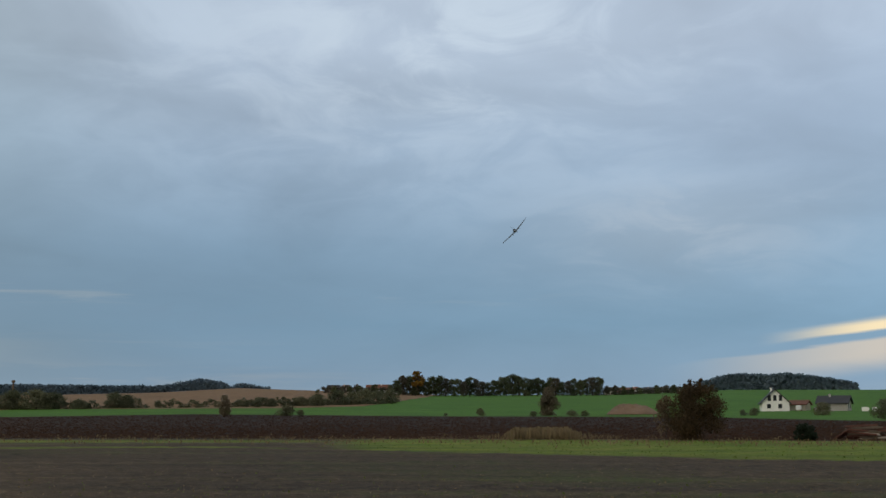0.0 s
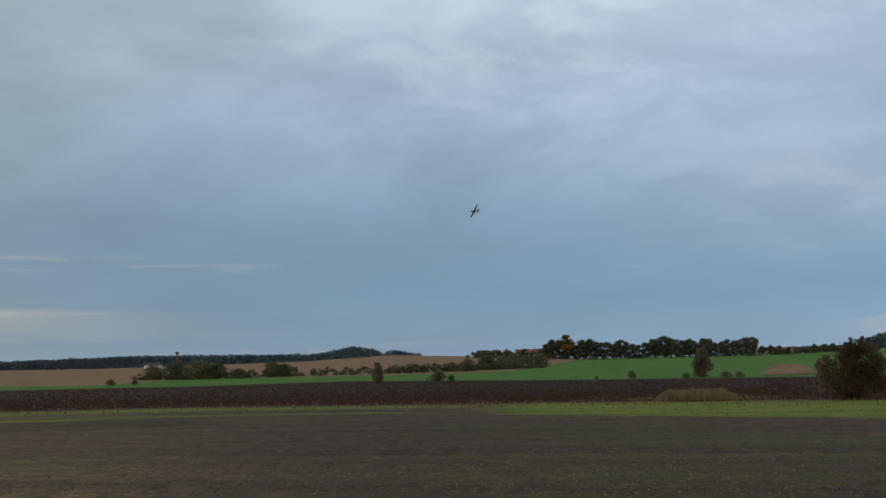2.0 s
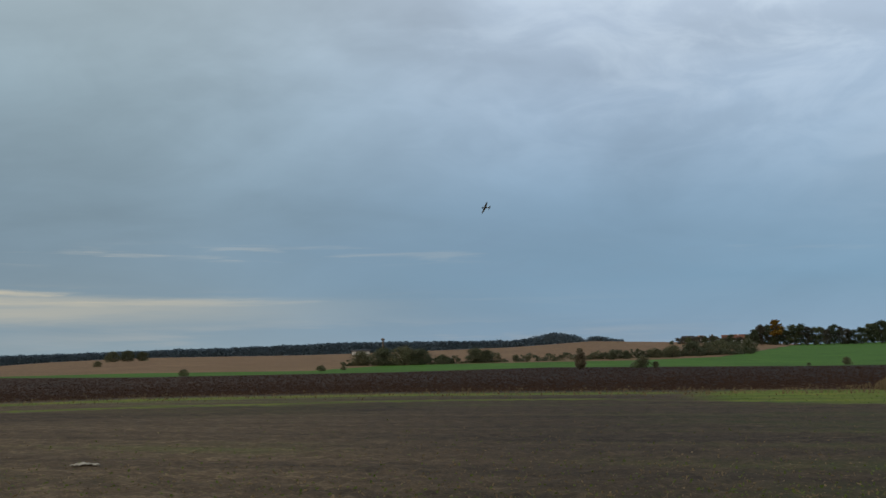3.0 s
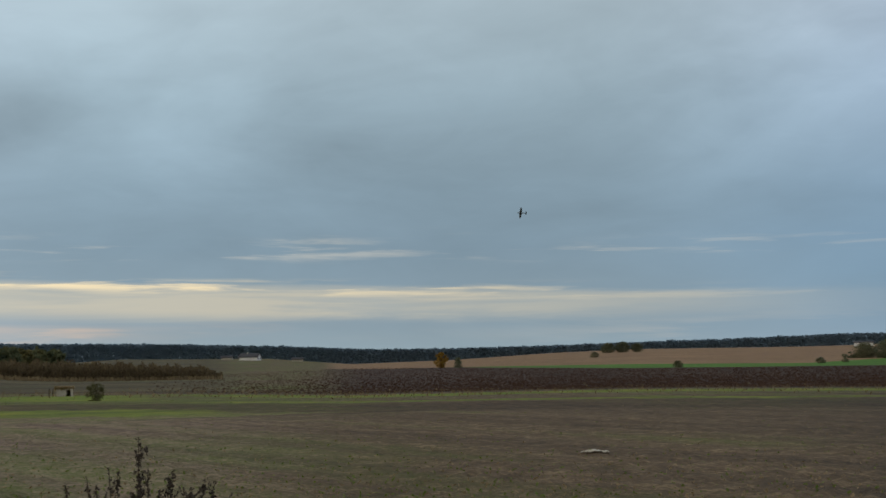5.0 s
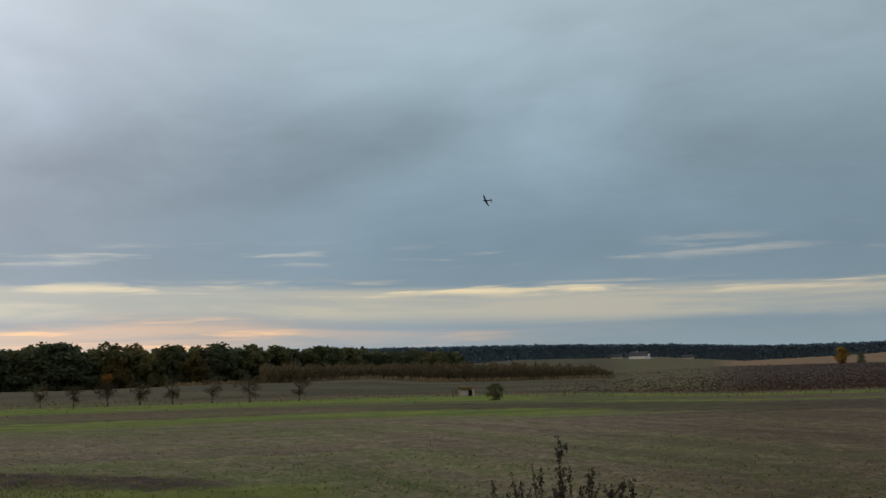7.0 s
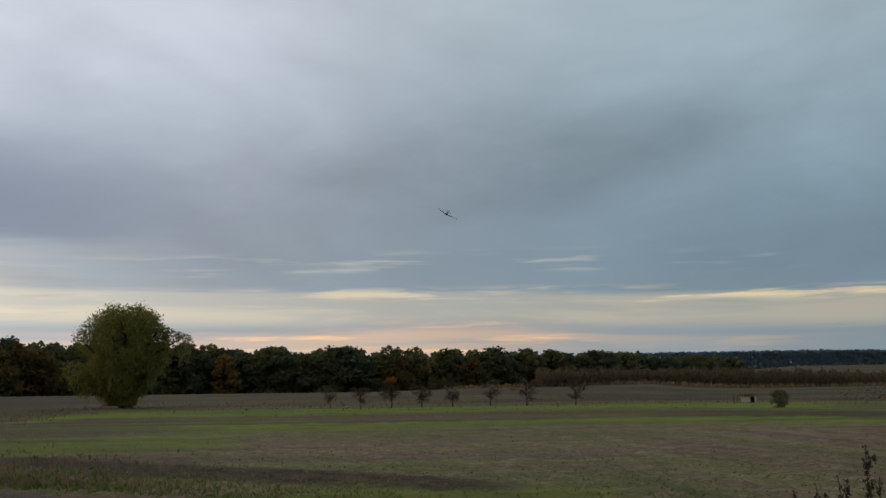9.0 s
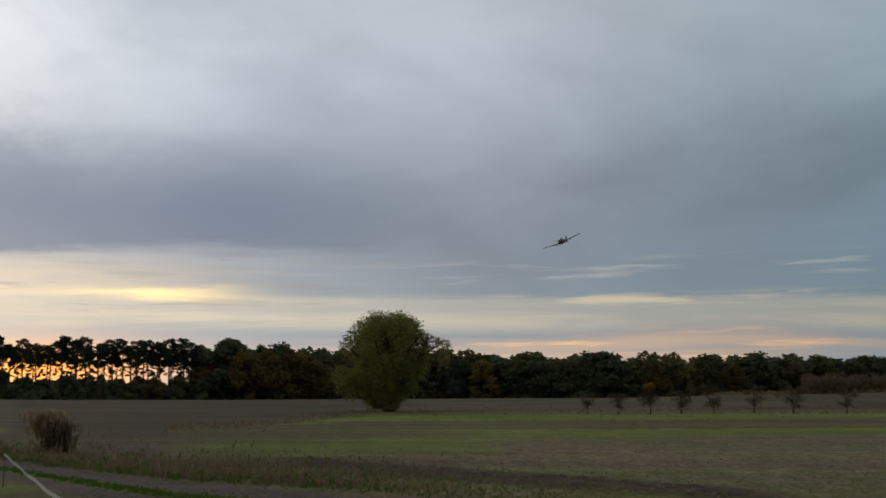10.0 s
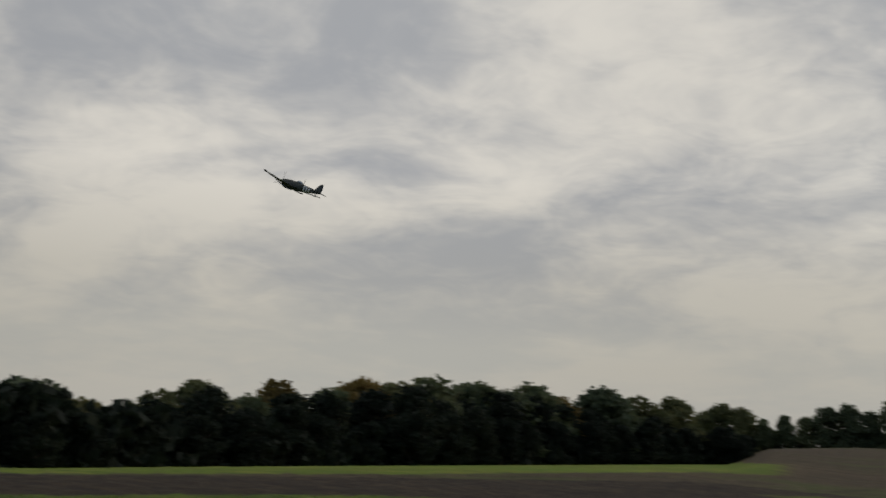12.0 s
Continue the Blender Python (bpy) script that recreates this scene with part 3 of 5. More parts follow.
def mesh_of(name, co, faces, mat, smooth=False):
    me = bpy.data.meshes.new(name)
    me.from_pydata([tuple(v) for v in co], [], faces)
    me.materials.append(mat)
    if smooth:
        me.polygons.foreach_set("use_smooth", np.ones(len(me.polygons), bool))
    me.update()
    return me


def part(name, data, material_, parent, label=""):
    """Links a mesh, or a bmesh, as one part under a thing."""
    if isinstance(data, bmesh.types.BMesh):
        me = bpy.data.meshes.new(name)
        data.to_mesh(me)
        data.free()
        data = me
    if material_ is not None:
        data.materials.append(material_)
    ob = new(name, data)
    ob.parent = parent
    return tagged(ob, label) if label else ob


def cards(points, size, rng, long=1.0, upright=0.0):
    """Small bent leaf-like pieces at the points, each turned at random: vertices and quads."""
    n = len(points)
    u = rng.normal(size=(n, 3))
    u[:, 2] *= 1 - upright
    u /= np.linalg.norm(u, axis=1)[:, None] + 1e-9
    w = rng.normal(size=(n, 3))
    if upright:
        w = w * (1 - upright) + np.array([0, 0, 1.0]) * upright * 3
    w -= u * (w * u).sum(1)[:, None]
    w /= np.linalg.norm(w, axis=1)[:, None] + 1e-9
    s = size * rng.uniform(0.6, 1.4, (n, 1))
    u, w = u * s * 0.5, w * s * 0.5 * long
    co = np.stack([points - u - w, points + u * 0.7 - w * 0.8, points + u + w, points - u * 0.6 + w * 0.9], 1).reshape(-1, 3)
    return co, np.arange(4 * n).reshape(n, 4)


def quick_mesh(name, co, quads, mat):
    me = bpy.data.meshes.new(name)
    me.vertices.add(len(co))
    me.vertices.foreach_set("co", np.asarray(co, np.float32).ravel())
    me.loops.add(quads.size)
    me.polygons.add(len(quads))
    me.loops.foreach_set("vertex_index", quads.ravel().astype(np.int32))
    me.polygons.foreach_set("loop_start", (np.arange(len(quads)) * quads.shape[1]).astype(np.int32))
    me.update(calc_edges=True)
    if mat is not None:
        me.materials.append(mat)
    return me


def tubes(lines, sides=5):
    """Tapered round limbs: each line is a list of (point, radius)."""
    co, faces = [], []
    for line in lines:
        start = len(co)
        for i, (p, r) in enumerate(line):
            p = Vector(p)
            q = Vector(line[min(i + 1, len(line) - 1)][0]) - Vector(line[max(i - 1, 0)][0])
            rot = q.to_track_quat("Z", "Y") if q.length > 0 else Euler((0, 0, 0)).to_quaternion()
            for k in range(sides):
                a = 2 * math.pi * k / sides
                co.append(p + rot @ Vector((math.cos(a) * r, math.sin(a) * r, 0)))
        for i in range(len(line) - 1):
            for k in range(sides):
                b = start + i * sides
                faces.append((b + k, b + (k + 1) % sides, b + sides + (k + 1) % sides, b + sides + k))
        faces.append(tuple(start + k for k in range(sides))[::-1])
    return co, faces


def shell_points(blobs, n, rng, core=0.55):
    """Points in lumpy clusters: blobs are (x, y, z, rx, ry, rz)."""
    blobs = np.asarray(blobs, float)
    w = (blobs[:, 3] * blobs[:, 4] * blobs[:, 5]) ** 0.7
    pick = rng.choice(len(blobs), n, p=w / w.sum())
    d = rng.normal(size=(n, 3))
    d /= np.linalg.norm(d, axis=1)[:, None]
    rad = core + (1 - core) * rng.random((n, 1)) ** 0.5
    rad *= 1 + 0.16 * rng.normal(size=(n, 1))
    return blobs[pick, :3] + d * rad * blobs[pick, 3:6]


def lumps(height, width, low, count, rng, top=0.5, squash=1.0):
    """Clusters that fill a crown between low and height, broadest at the given part of it."""
    out = []
    for _ in range(count):
        h = rng.random() ** 0.85
        prof = math.sqrt(max(0.05, 1 - ((h - top) / (1 - top if h > top else top + 0.25)) ** 2))
        a, d = rng.random() * 2 * math.pi, rng.random() ** 0.5 * 0.78
        s = width * 0.5 * rng.uniform(0.16, 0.4)
        d *= rng.uniform(0.85, 1.2)
        out.append((math.cos(a) * d * prof * width / 2, math.sin(a) * d * prof * width / 2, low + (height - low) * (0.08 + 0.86 * h) - s * 0.3, s, s, s * 0.8 * squash))
    return out


def limbs(height, spread, low, count, rng, r0):
    lines = [[((0, 0, -0.3), r0 * 1.35), ((0.05, 0, height * 0.12), r0), ((0.1, 0.06, height * 0.45), r0 * 0.7), ((0.02, -0.05, height * 0.8), r0 * 0.25)]]
    for i in range(count):
        a, z = 2 * math.pi * (i + rng.random() * 0.6) / count, low + (height * 0.6 - low) * rng.random()
        d = spread * rng.uniform(0.5, 0.9)
        lines.append([((0.05, 0, z), r0 * 0.5), ((math.cos(a) * d * 0.5, math.sin(a) * d * 0.5, z + height * 0.12), r0 * 0.3), ((math.cos(a) * d, math.sin(a) * d, z + height * 0.26), r0 * 0.08)])
    return lines


def plant(name, label, category, height, width, low, leaf, leaves, size, seed, bark=None, lumps_n=26, top=0.5, squash=1.0, group="", limb_n=7, r0=None, core=0.55):
    """A tree or shrub, its trunk and limbs under a crown of many small leaf clumps, at the origin."""
    rng = np.random.default_rng(seed)
    ob = thing(name, Matrix(), label, category, group)
    r0 = r0 or height * 0.022
    co, faces = tubes(limbs(height, width * 0.5, max(low, height * 0.06), limb_n, rng, r0))
    part("trunk", mesh_of("trunk", co, faces, bark or BARK), None, ob)
    pts = shell_points(lumps(height, width, low, lumps_n, rng, top, squash), leaves, rng, core)
    pts[:, 2] = np.maximum(pts[:, 2], 0.05)
    part("crown", quick_mesh("crown", *cards(pts, size, rng), leaf), None, ob)
    return ob


def pine(label, height, width, seed, group):
    rng = np.random.default_rng(seed)
    ob = thing("pine_tree", Matrix(), label, "tree", group)
    lean = rng.normal(0, 0.3, 2)
    line = [((0, 0, -0.3), height * 0.02), ((lean[0] * .4, lean[1] * .4, height * 0.5), height * 0.015), ((lean[0], lean[1], height * 0.97), height * 0.004)]
    lines, blobs = [line], []
    for i in range(26):
        z = height * (0.40 + 0.57 * (i / 25))
        a, d = rng.random() * 6.28, width * 0.5 * (1.0 - 0.6 * (i / 25)) * rng.uniform(0.4, 1.0)
        tip = (lean[0] + math.cos(a) * d, lean[1] + math.sin(a) * d, z + 0.4)
        lines.append([((lean[0] * .7, lean[1] * .7, z - 0.3), height * 0.004), (tip, height * 0.0015)])
        s = width * rng.uniform(0.12, 0.22) * (0.45 if i < 9 else 1)
        blobs.append((*tip, s, s, s * 0.55))
    co, faces = tubes(lines)
    part("trunk", mesh_of("trunk", co, faces, BARK_PINE), None, ob)
    part("crown", quick_mesh("crown", *cards(shell_points(blobs, 2400, rng, 0.2), 0.27, rng), LEAF_PINE), None, ob)
    return ob


def place(kind, az, r, scale=1.0, turn=None, stretch=1.0, sink=0.05, wide=1.0):
    """A copy of a plant kind on the ground at this bearing and distance."""
    m = spot(az, r, random.uniform(0, 360) if turn is None else turn, scale, sink) @ Matrix.Diagonal((wide, wide, stretch, 1))
    return copy_thing(kind, m)


def done(*kinds):
    """Takes the patterns away once their copies stand."""
    for k in kinds:
        for o in (*k.children_recursive, k):
            bpy.data.objects.remove(o)


W = "woodland edge"
OAKS = [plant("oak_tree", "broad leafy tree with olive and brown autumn leaves", "tree", 14, 11.5, -0.6, LEAF_OAK, 4200, 0.62, 10 + i, lumps_n=60, group=W, top=0.42) for i in range(3)]
DARKS = [plant("hornbeam_tree", "dense dark green tree leafy to the ground", "tree", 13, 10.5, -0.6, LEAF_DARK, 4200, 0.6, 20 + i, lumps_n=60, group=W, top=0.36) for i in range(3)]
ORANGES = [plant("maple_tree", "small rounded tree with orange autumn leaves", "tree", 8, 6, 0.5, LEAF_ORANGE, 1500, 0.5, 30 + i, group=W) for i in range(2)]
PINES = [pine("tall pine with a bare trunk and an open dark crown", 15, 6, 40 + i, "pines along the field") for i in range(4)]
BUSHES = [plant("field_bush", "rounded leafy bush with dull green and brown leaves", "bush", 3.2, 3.6, 0.0, LEAF_FIELD, 3000, 0.13, 50 + i, group="bushes in the fields", lumps_n=60, top=0.3) for i in range(3)]
HEDGES = [plant("field_tree", "dull olive rounded tree standing among the fields", "tree", 6, 7.6, 0.0, LEAF_FIELD, 5200, 0.2, 60 + i, group="trees in the fields", lumps_n=70, top=0.38) for i in range(3)]
VILLAGE = [plant("village_tree", "thinning brown tree beside the village houses" if i % 2 else "dark leafy tree beside the village houses", "tree", 15, 12, 1.0, LEAF_VILLAGE if i % 2 else LEAF_DARK, 2600, 0.5, 70 + i, group="trees round the village", lumps_n=40, limb_n=9, core=0.2) for i in range(5)]
SPRUCES = [plant("spruce_tree", "dense spruce with boughs to the ground, shade put into black green needles", "tree", 9, 6.5, -0.6, LEAF_SHADED, 4200, 0.34, 130 + i, lumps_n=70, group=W, top=0.18) for i in range(3)]
AMBERS = [plant("hazel_tree", "broad tree with amber brown autumn leaves", "tree", 13, 11, -0.6, LEAF_AMBER, 3600, 0.55, 85 + i, lumps_n=50, group=W, top=0.42) for i in range(2)]
GOLD = plant("birch_tree", "tree with bright golden autumn leaves", "tree", 14, 10, 3.0, LEAF_GOLD, 1100, 0.8, 80, top=0.6)


def joined_wood(name, label, rows, leaf, seed, size=1.0, per=260):
    """Trees that nobody could count, in one mesh: rows of (bearing, distance, height, width)."""
    rng = np.random.default_rng(seed)
    pts = []
    for az, r, h, w in rows:
        m = spot(az, r)
        b = lumps(h, w, -0.8, 14, rng, 0.4)
        p = shell_points(b, per, rng, 0.3)
        pts.append(p + np.array(m.translation))
    co, q = cards(np.concatenate(pts), size, rng)
    ob = new(name, quick_mesh(name, co, q, leaf))
    return tagged(ob, label, "woodland", kind="stuff")


WOOD_AT = table((58, 420), (66, 330), (74, 300), (90, 300), (98, 290), (104, 285), (112, 262), (120, 255), (136, 250), (150, 235), (158, 215), (166, 190), (172, 185), (174, 215))
WOOD_TOP = table((58, 1.0), (62, 1.2), (66, 1.48), (70, 1.62), (78, 1.8), (83, 1.95), (92, 2.3), (98, 2.45), (105, 2.5), (110.5, 2.55), (112, 2.75), (118, 3.15), (124, 3.5), (130, 3.75), (138, 3.75), (146, 4.0), (150, 3.7), (154, 2.95),
                 (158, 3.6), (161, 4.05), (165, 4.6), (168, 4.5), (169.6, 3.4), (171, 2.6))


def wood_height(az, r):
    return EYE_HEIGHT + r * math.tan(radians(float(WOOD_TOP(az)))) - float(ground_z(az, r))


def build_woods():
    rnd = random.Random(5)
    az = 60.5
    back = []
    while az < 170.5:
        r = float(WOOD_AT(az)) + rnd.uniform(-3, 7)
        h = wood_height(az, r)
        pines = 98.5 < az < 111.5
        if pines:
            kind, h0 = rnd.choice(PINES), 15
        elif 112 < az < 128:
            kind, h0 = (rnd.choice(DARKS), 13) if rnd.random() < 0.9 else (rnd.choice(OAKS), 14)
        else:
            x = rnd.random() + (0.3 if 91.5 < az < 98 else 0)
            kind, h0 = (rnd.choice(DARKS), 13) if x < 0.5 else (rnd.choice(OAKS), 14) if x < 0.95 else (rnd.choice(ORANGES), 11)
        place(kind, az, r, h / h0 * (rnd.uniform(.96, 1.03) if 111 < az < 142 else rnd.uniform(0.9, 1.05) if rnd.random() < .88 or pines else rnd.uniform(.72, .9)), rnd.uniform(0, 360), rnd.uniform(.9, 1.08), wide=1.0 if pines else rnd.uniform(1.1, 1.6))
        az += math.degrees((2.6 if pines else 4.0) / r) * rnd.uniform(0.8, 1.2)
    az = 98.6
    while az < 111.4:
        r = float(WOOD_AT(az)) + 7
        place(rnd.choice(PINES), az, r, wood_height(az, r) / 15 * rnd.uniform(.85, 1.02), rnd.uniform(0, 360))
        az += math.degrees(3.2 / r)
    az = 60.0
    while az < 171:
        r = float(WOOD_AT(az))
        pines = 99.0 < az < 111.0
        for k in range(3 if not pines else 1):
            rr = r + 6 + k * 6
            if not pines:
                back.append((az, rr, wood_height(az, rr) * rnd.uniform(0.86, 1.0), 8))
        if pines:
            back.append((az, r + 12, rnd.uniform(4.8, 6.2), 8))
            back.append((az, r + 1, rnd.uniform(4.0, 6.0), 7))
            back.append((az + 0.5, r - 1, rnd.uniform(1.8, 2.8), 7))
            back.append((az + 0.3, r + 4, rnd.uniform(2.0, 4.0), 8))
        else:
            back.append((az, r + 2.5, rnd.uniform(2.5, 4.5), 7))
        az += math.degrees(5.0 / r)
    joined_wood("woodland", "dense dark autumn wood behind its edge trees", back[0::3] + back[1::3], LEAF_DARK, 91, 1.2, 520)
    joined_wood("oak_woodland", "olive brown oaks in the depth of the wood", back[2::3], LEAF_OAK, 95, 1.2, 520)
    for a0, k in ((93.2, .8), (94.3, .95), (95.2, .9), (96.3, .88), (76.2, .8), (84.6, .8), (72.6, .75), (108.8, .5), (113.6, .55), (114.5, .6), (115.4, .45), (131.5, .55), (149.6, .45), (100.6, .4)):
        r = float(WOOD_AT(a0)) - 4
        place(rnd.choice(AMBERS), a0, r, wood_height(a0, r) / 13 * k, rnd.uniform(0, 360), wide=1.15)
    rnd = random.Random(8)
    # nearer copse beyond the lane, and its lower trees behind
    az = 182.3
    while az < 232:
        r = float(np.interp(az, [183, 199, 216, 232], [150, 94, 56, 52])) + rnd.uniform(-1.5, 2)
        top = float(np.interp(az, [182, 183.5, 185.2, 186, 187, 192, 199, 205, 209, 212, 213.4, 215, 217, 232], [1.2, 1.4, 1.75, 3.2, 3.35, 3.3, 3.25, 3.0, 2.8, 2.55, 2.05, 2.65, 2.8, 2.8]))
        for k in range(3):
            rr = r + k * 5
            h = EYE_HEIGHT + rr * math.tan(radians(top)) - float(ground_z(az, rr))
            x = rnd.random()
            kind, h0 = (rnd.choice(DARKS), 13) if x < 0.4 else (rnd.choice(OAKS), 14) if x < 0.9 else (rnd.choice(AMBERS), 13)
            # front rows carry the copse's shade in their needle colour
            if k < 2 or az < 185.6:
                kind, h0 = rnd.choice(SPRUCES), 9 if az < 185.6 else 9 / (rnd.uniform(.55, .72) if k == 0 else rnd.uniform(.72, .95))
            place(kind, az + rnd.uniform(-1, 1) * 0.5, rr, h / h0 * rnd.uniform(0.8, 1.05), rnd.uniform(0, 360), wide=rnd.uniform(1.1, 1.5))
        az += math.degrees(3.0 / r)
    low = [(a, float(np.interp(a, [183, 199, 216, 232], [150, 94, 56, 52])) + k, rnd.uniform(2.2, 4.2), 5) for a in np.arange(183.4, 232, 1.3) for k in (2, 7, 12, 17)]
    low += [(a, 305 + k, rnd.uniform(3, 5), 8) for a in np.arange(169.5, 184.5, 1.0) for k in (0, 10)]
    joined_wood("undergrowth", "undergrowth between the trees of the copse, shade put into black green leaves", low, LEAF_SHADED, 92, 0.5, 420)
    az = 170.8
    while az < 184.5:
        r = 330 + rnd.uniform(-8, 8)
        top = float(np.interp(az, [170, 173, 176, 178, 179, 181, 185], [2.4, 2.65, 2.75, 3.1, 2.55, 2.2, 2.1]))
        h = EYE_HEIGHT + r * math.tan(radians(top)) - float(ground_z(az, 300))
        place(rnd.choice(OAKS + DARKS), az, 300, h / 13.5 * rnd.uniform(0.7, 1.05), rnd.uniform(0, 360))
        az += math.degrees(5.5 / r)
    for a0, e0, h in ((171.6, 0.58, 5.5), (172.6, 0.58, 5), (150.0, .2, 9), (150.8, .2, 8), (134.1, -.05, 9), (164.2, .5, 4.5), (162.0, .5, 4)):
        place(random.choice(ORANGES), a0, float(WOOD_AT(a0)) - 6, h / 8)


def build_far_woods():
    rng = np.random.default_rng(17)
    rows = []
    top = table((8.6, 1.35), (9.2, 1.45), (10, 1.55), (10.3, 1.35), (10.8, 1.6), (11.8, 1.78), (13.5, 1.45), (14, 1.42), (18, 1.44), (22, 1.48), (26, 1.35), (30, 1.25), (36, 1.1), (41, 1.0), (45, 1.0), (50, 1.2), (56, 1.32), (62, 1.35), (66, 1.3), (74, 1.2))
    for az in np.arange(8.6, 76, 0.12):
        for k in range(2):
            r = 2300 + k * 120
            t = float(top(az)) + rng.normal(0, 0.02)
            rows.append((az, r, t))
    right = table((-19.7, 1.3), (-19.0, 1.5), (-18, 1.66), (-16.4, 1.86), (-15.4, 1.8), (-14.4, 1.86), (-13.6, 1.78), (-12.6, 1.5))
    for az in np.arange(-19.5, -12.4, 0.1):
        rows.append((az, 1500, float(right(az)) + rng.normal(0, 0.02)))
    pts = []
    for az, r, t in rows:
        a, base = radians(az), -0.1 if az > 0 else 0.7
        z1, z0 = EYE_HEIGHT + r * math.tan(radians(t)), EYE_HEIGHT + r * math.tan(radians(base))
        p = rng.random((190, 3)) * [9, 9, 1] - [4.5, 4.5, 0]
        p[:, 2] = z0 + (z1 - z0) * p[:, 2] ** 0.6
        pts.append(p + np.array([-r * math.sin(a), r * math.cos(a), 0]))
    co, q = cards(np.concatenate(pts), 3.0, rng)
    tagged(new("far_woods", quick_mesh("far_woods", co, q, LEAF_HAZED)), "distant wooded ridge, its haze put into dull blue green leaves", "woodland", kind="stuff")


build_woods()
build_far_woods()


# ---- plants of the open fields ----


def stand(kind, h0, az, base, top, wide=1.0):
    """A copy of a plant that reaches from one elevation up to another at this bearing; wide stretches it sideways."""
    r = distance_at(az, base)
    h = EYE_HEIGHT + r * math.tan(radians(top)) - float(ground_z(az, r))
    s = h / h0
    return copy_thing(kind, spot(az, r, random.uniform(0, 360), s, 0.03 * h) @ Matrix.Diagonal((wide, wide, 1, 1)))


def build_field_plants():
    for az, base, top, w in ((18.5, .33, 1.15, 1), (19.3, .32, 1.3, 1.1), (20.3, .32, 1.28, 1.1), (21.4, .33, 1.1, 1), (15.2, .37, 1.05, .9), (15.8, .37, 1.16, .9), (6.2, .45, 1.1, 1), (7.0, .45, .95, 1),
                             (5.2, .5, 1.25, 1), (4.5, .52, 1.2, .9), (3.9, .55, 1.35, .9), (3.3, .58, 1.25, .9), (2.6, .62, 1.3, 1), (-20.9, -.3, .7, 1.1), (-18.0, -.1, .55, .9), (17.4, .33, .85, 1), (34.0, .5, .8, 1)):
        stand(random.choice(HEDGES), 6.2, az, base, top, w * 1.35)
    for az, base, top, w in ((13.76, .39, .76, 1.25), (7.7, -.03, .58, 1.45), (7.0, -.03, .3, 1.2), (8.4, .42, .85, 1.3), (9.1, .4, .8, 1.3), (-1.83, -.06, .34, 1.1), (-.1, -.07, .1, 1.2), (-6.3, -.1, .22, 1.8), (-6.9, -.1, .18, 1.7),
                             (-4.4, -.1, .17, 1.6), (30.0, -.02, .32, 1.6), (40.7, .07, .6, .8), (23.4, .1, .42, 1.5), (22.3, .14, .35, 1.6), (-14.9, -.1, .3, 1.2), (-14.4, -.1, .2, 1.2), (17.0, .35, .65, 1.5), (11.9, .38, .55, 1.8), (60.4, .1, .78, 1.2)):
        stand(random.choice(BUSHES), 3.2, az, base, top, w)
    for az, top in ((31.9, 1.22), (32.6, 1.28), (33.3, 1.24), (62.6, 1.05), (63.4, 1.0)):
        r = 900 if az < 40 else 420
        h = EYE_HEIGHT + r * math.tan(radians(top)) - float(ground_z(az, r))
        copy_thing(HEDGES[0], spot(az, r, az * 40, h / 6.2, 0.3) @ Matrix.Diagonal((1.3, 1.3, 1, 1)))
    tall = plant("slim_tree", "slim upright young tree with fawn leaves", "tree", 5, 3.0, 0.3, LEAF_FAWN, 4000, 0.16, 71, top=0.45, lumps_n=60)
    stand(tall, 5, 10.64, -.05, 1.06, 0.95)
    red = plant("thorn_bush", "tall dense thorn bush with dull brown autumn leaves", "bush", 6, 4.6, 0.0, LEAF_FAWN, 9000, 0.16, 72, top=0.3, lumps_n=90)
    stand(red, 6, -5.15, -.07, 1.42, 0.9)
    gold = plant("golden_tree", "small tree with golden yellow autumn leaves", "tree", 6, 5.5, 0.2, LEAF_GOLD, 1800, 0.32, 73, top=0.5)
    stand(gold, 6, 41.55, .08, .86, 1.05)
    big = plant("field_maple", "spreading field maple with thinning dark rusty leaves beside the grass strip", "tree", 4.0, 4.9, 0.35, LEAF_RUST, 16000, 0.085, 74, top=0.5, lumps_n=64, limb_n=18, r0=0.07, core=0.2)
    for dx, h in ((.55, 4.25), (-.5, 4.2), (-1.0, 3.9)):
        rng = np.random.default_rng(int(h * 100))
        pts = shell_points([(dx, 0, h, .14, .14, .12), (dx * .9, 0, h - .3, .1, .1, .2)], 90, rng, 0.2)
        part("sprig", quick_mesh("sprig", *cards(pts, 0.1, rng), LEAF_RUST), None, big)
    stand(big, 4.0, -12.15, -1.25, 1.5, 0.98)
    side = plant("field_shrub", "half bare shrub with pale brown leaves", "bush", 3, 2.4, 0.3, STRAW_DULL, 900, 0.14, 75)
    stand(side, 3, -10.7, -1.15, .95, 0.7)
    dark = plant("clipped_bush", "low dense dark evergreen bush", "bush", 1.2, 1.6, 0.0, LEAF_PINE, 3000, 0.1, 76, top=0.35, lumps_n=30, core=0.3)
    stand(dark, 1.2, -17.1, -1.27, -.43, 1.0)
    wisp = plant("ditch_bush", "thin upright bush with olive leaves beside the ditch", "bush", 1.6, 1.9, -0.25, LEAF_BUSH, 2600, 0.06, 77, top=0.5, lumps_n=40, limb_n=14, r0=0.02, core=0.15)
    stand(wisp, 1.6, 58.0, -1.3, -.38, 0.95)
    done(tall, red, gold, big, side, dark, wisp)
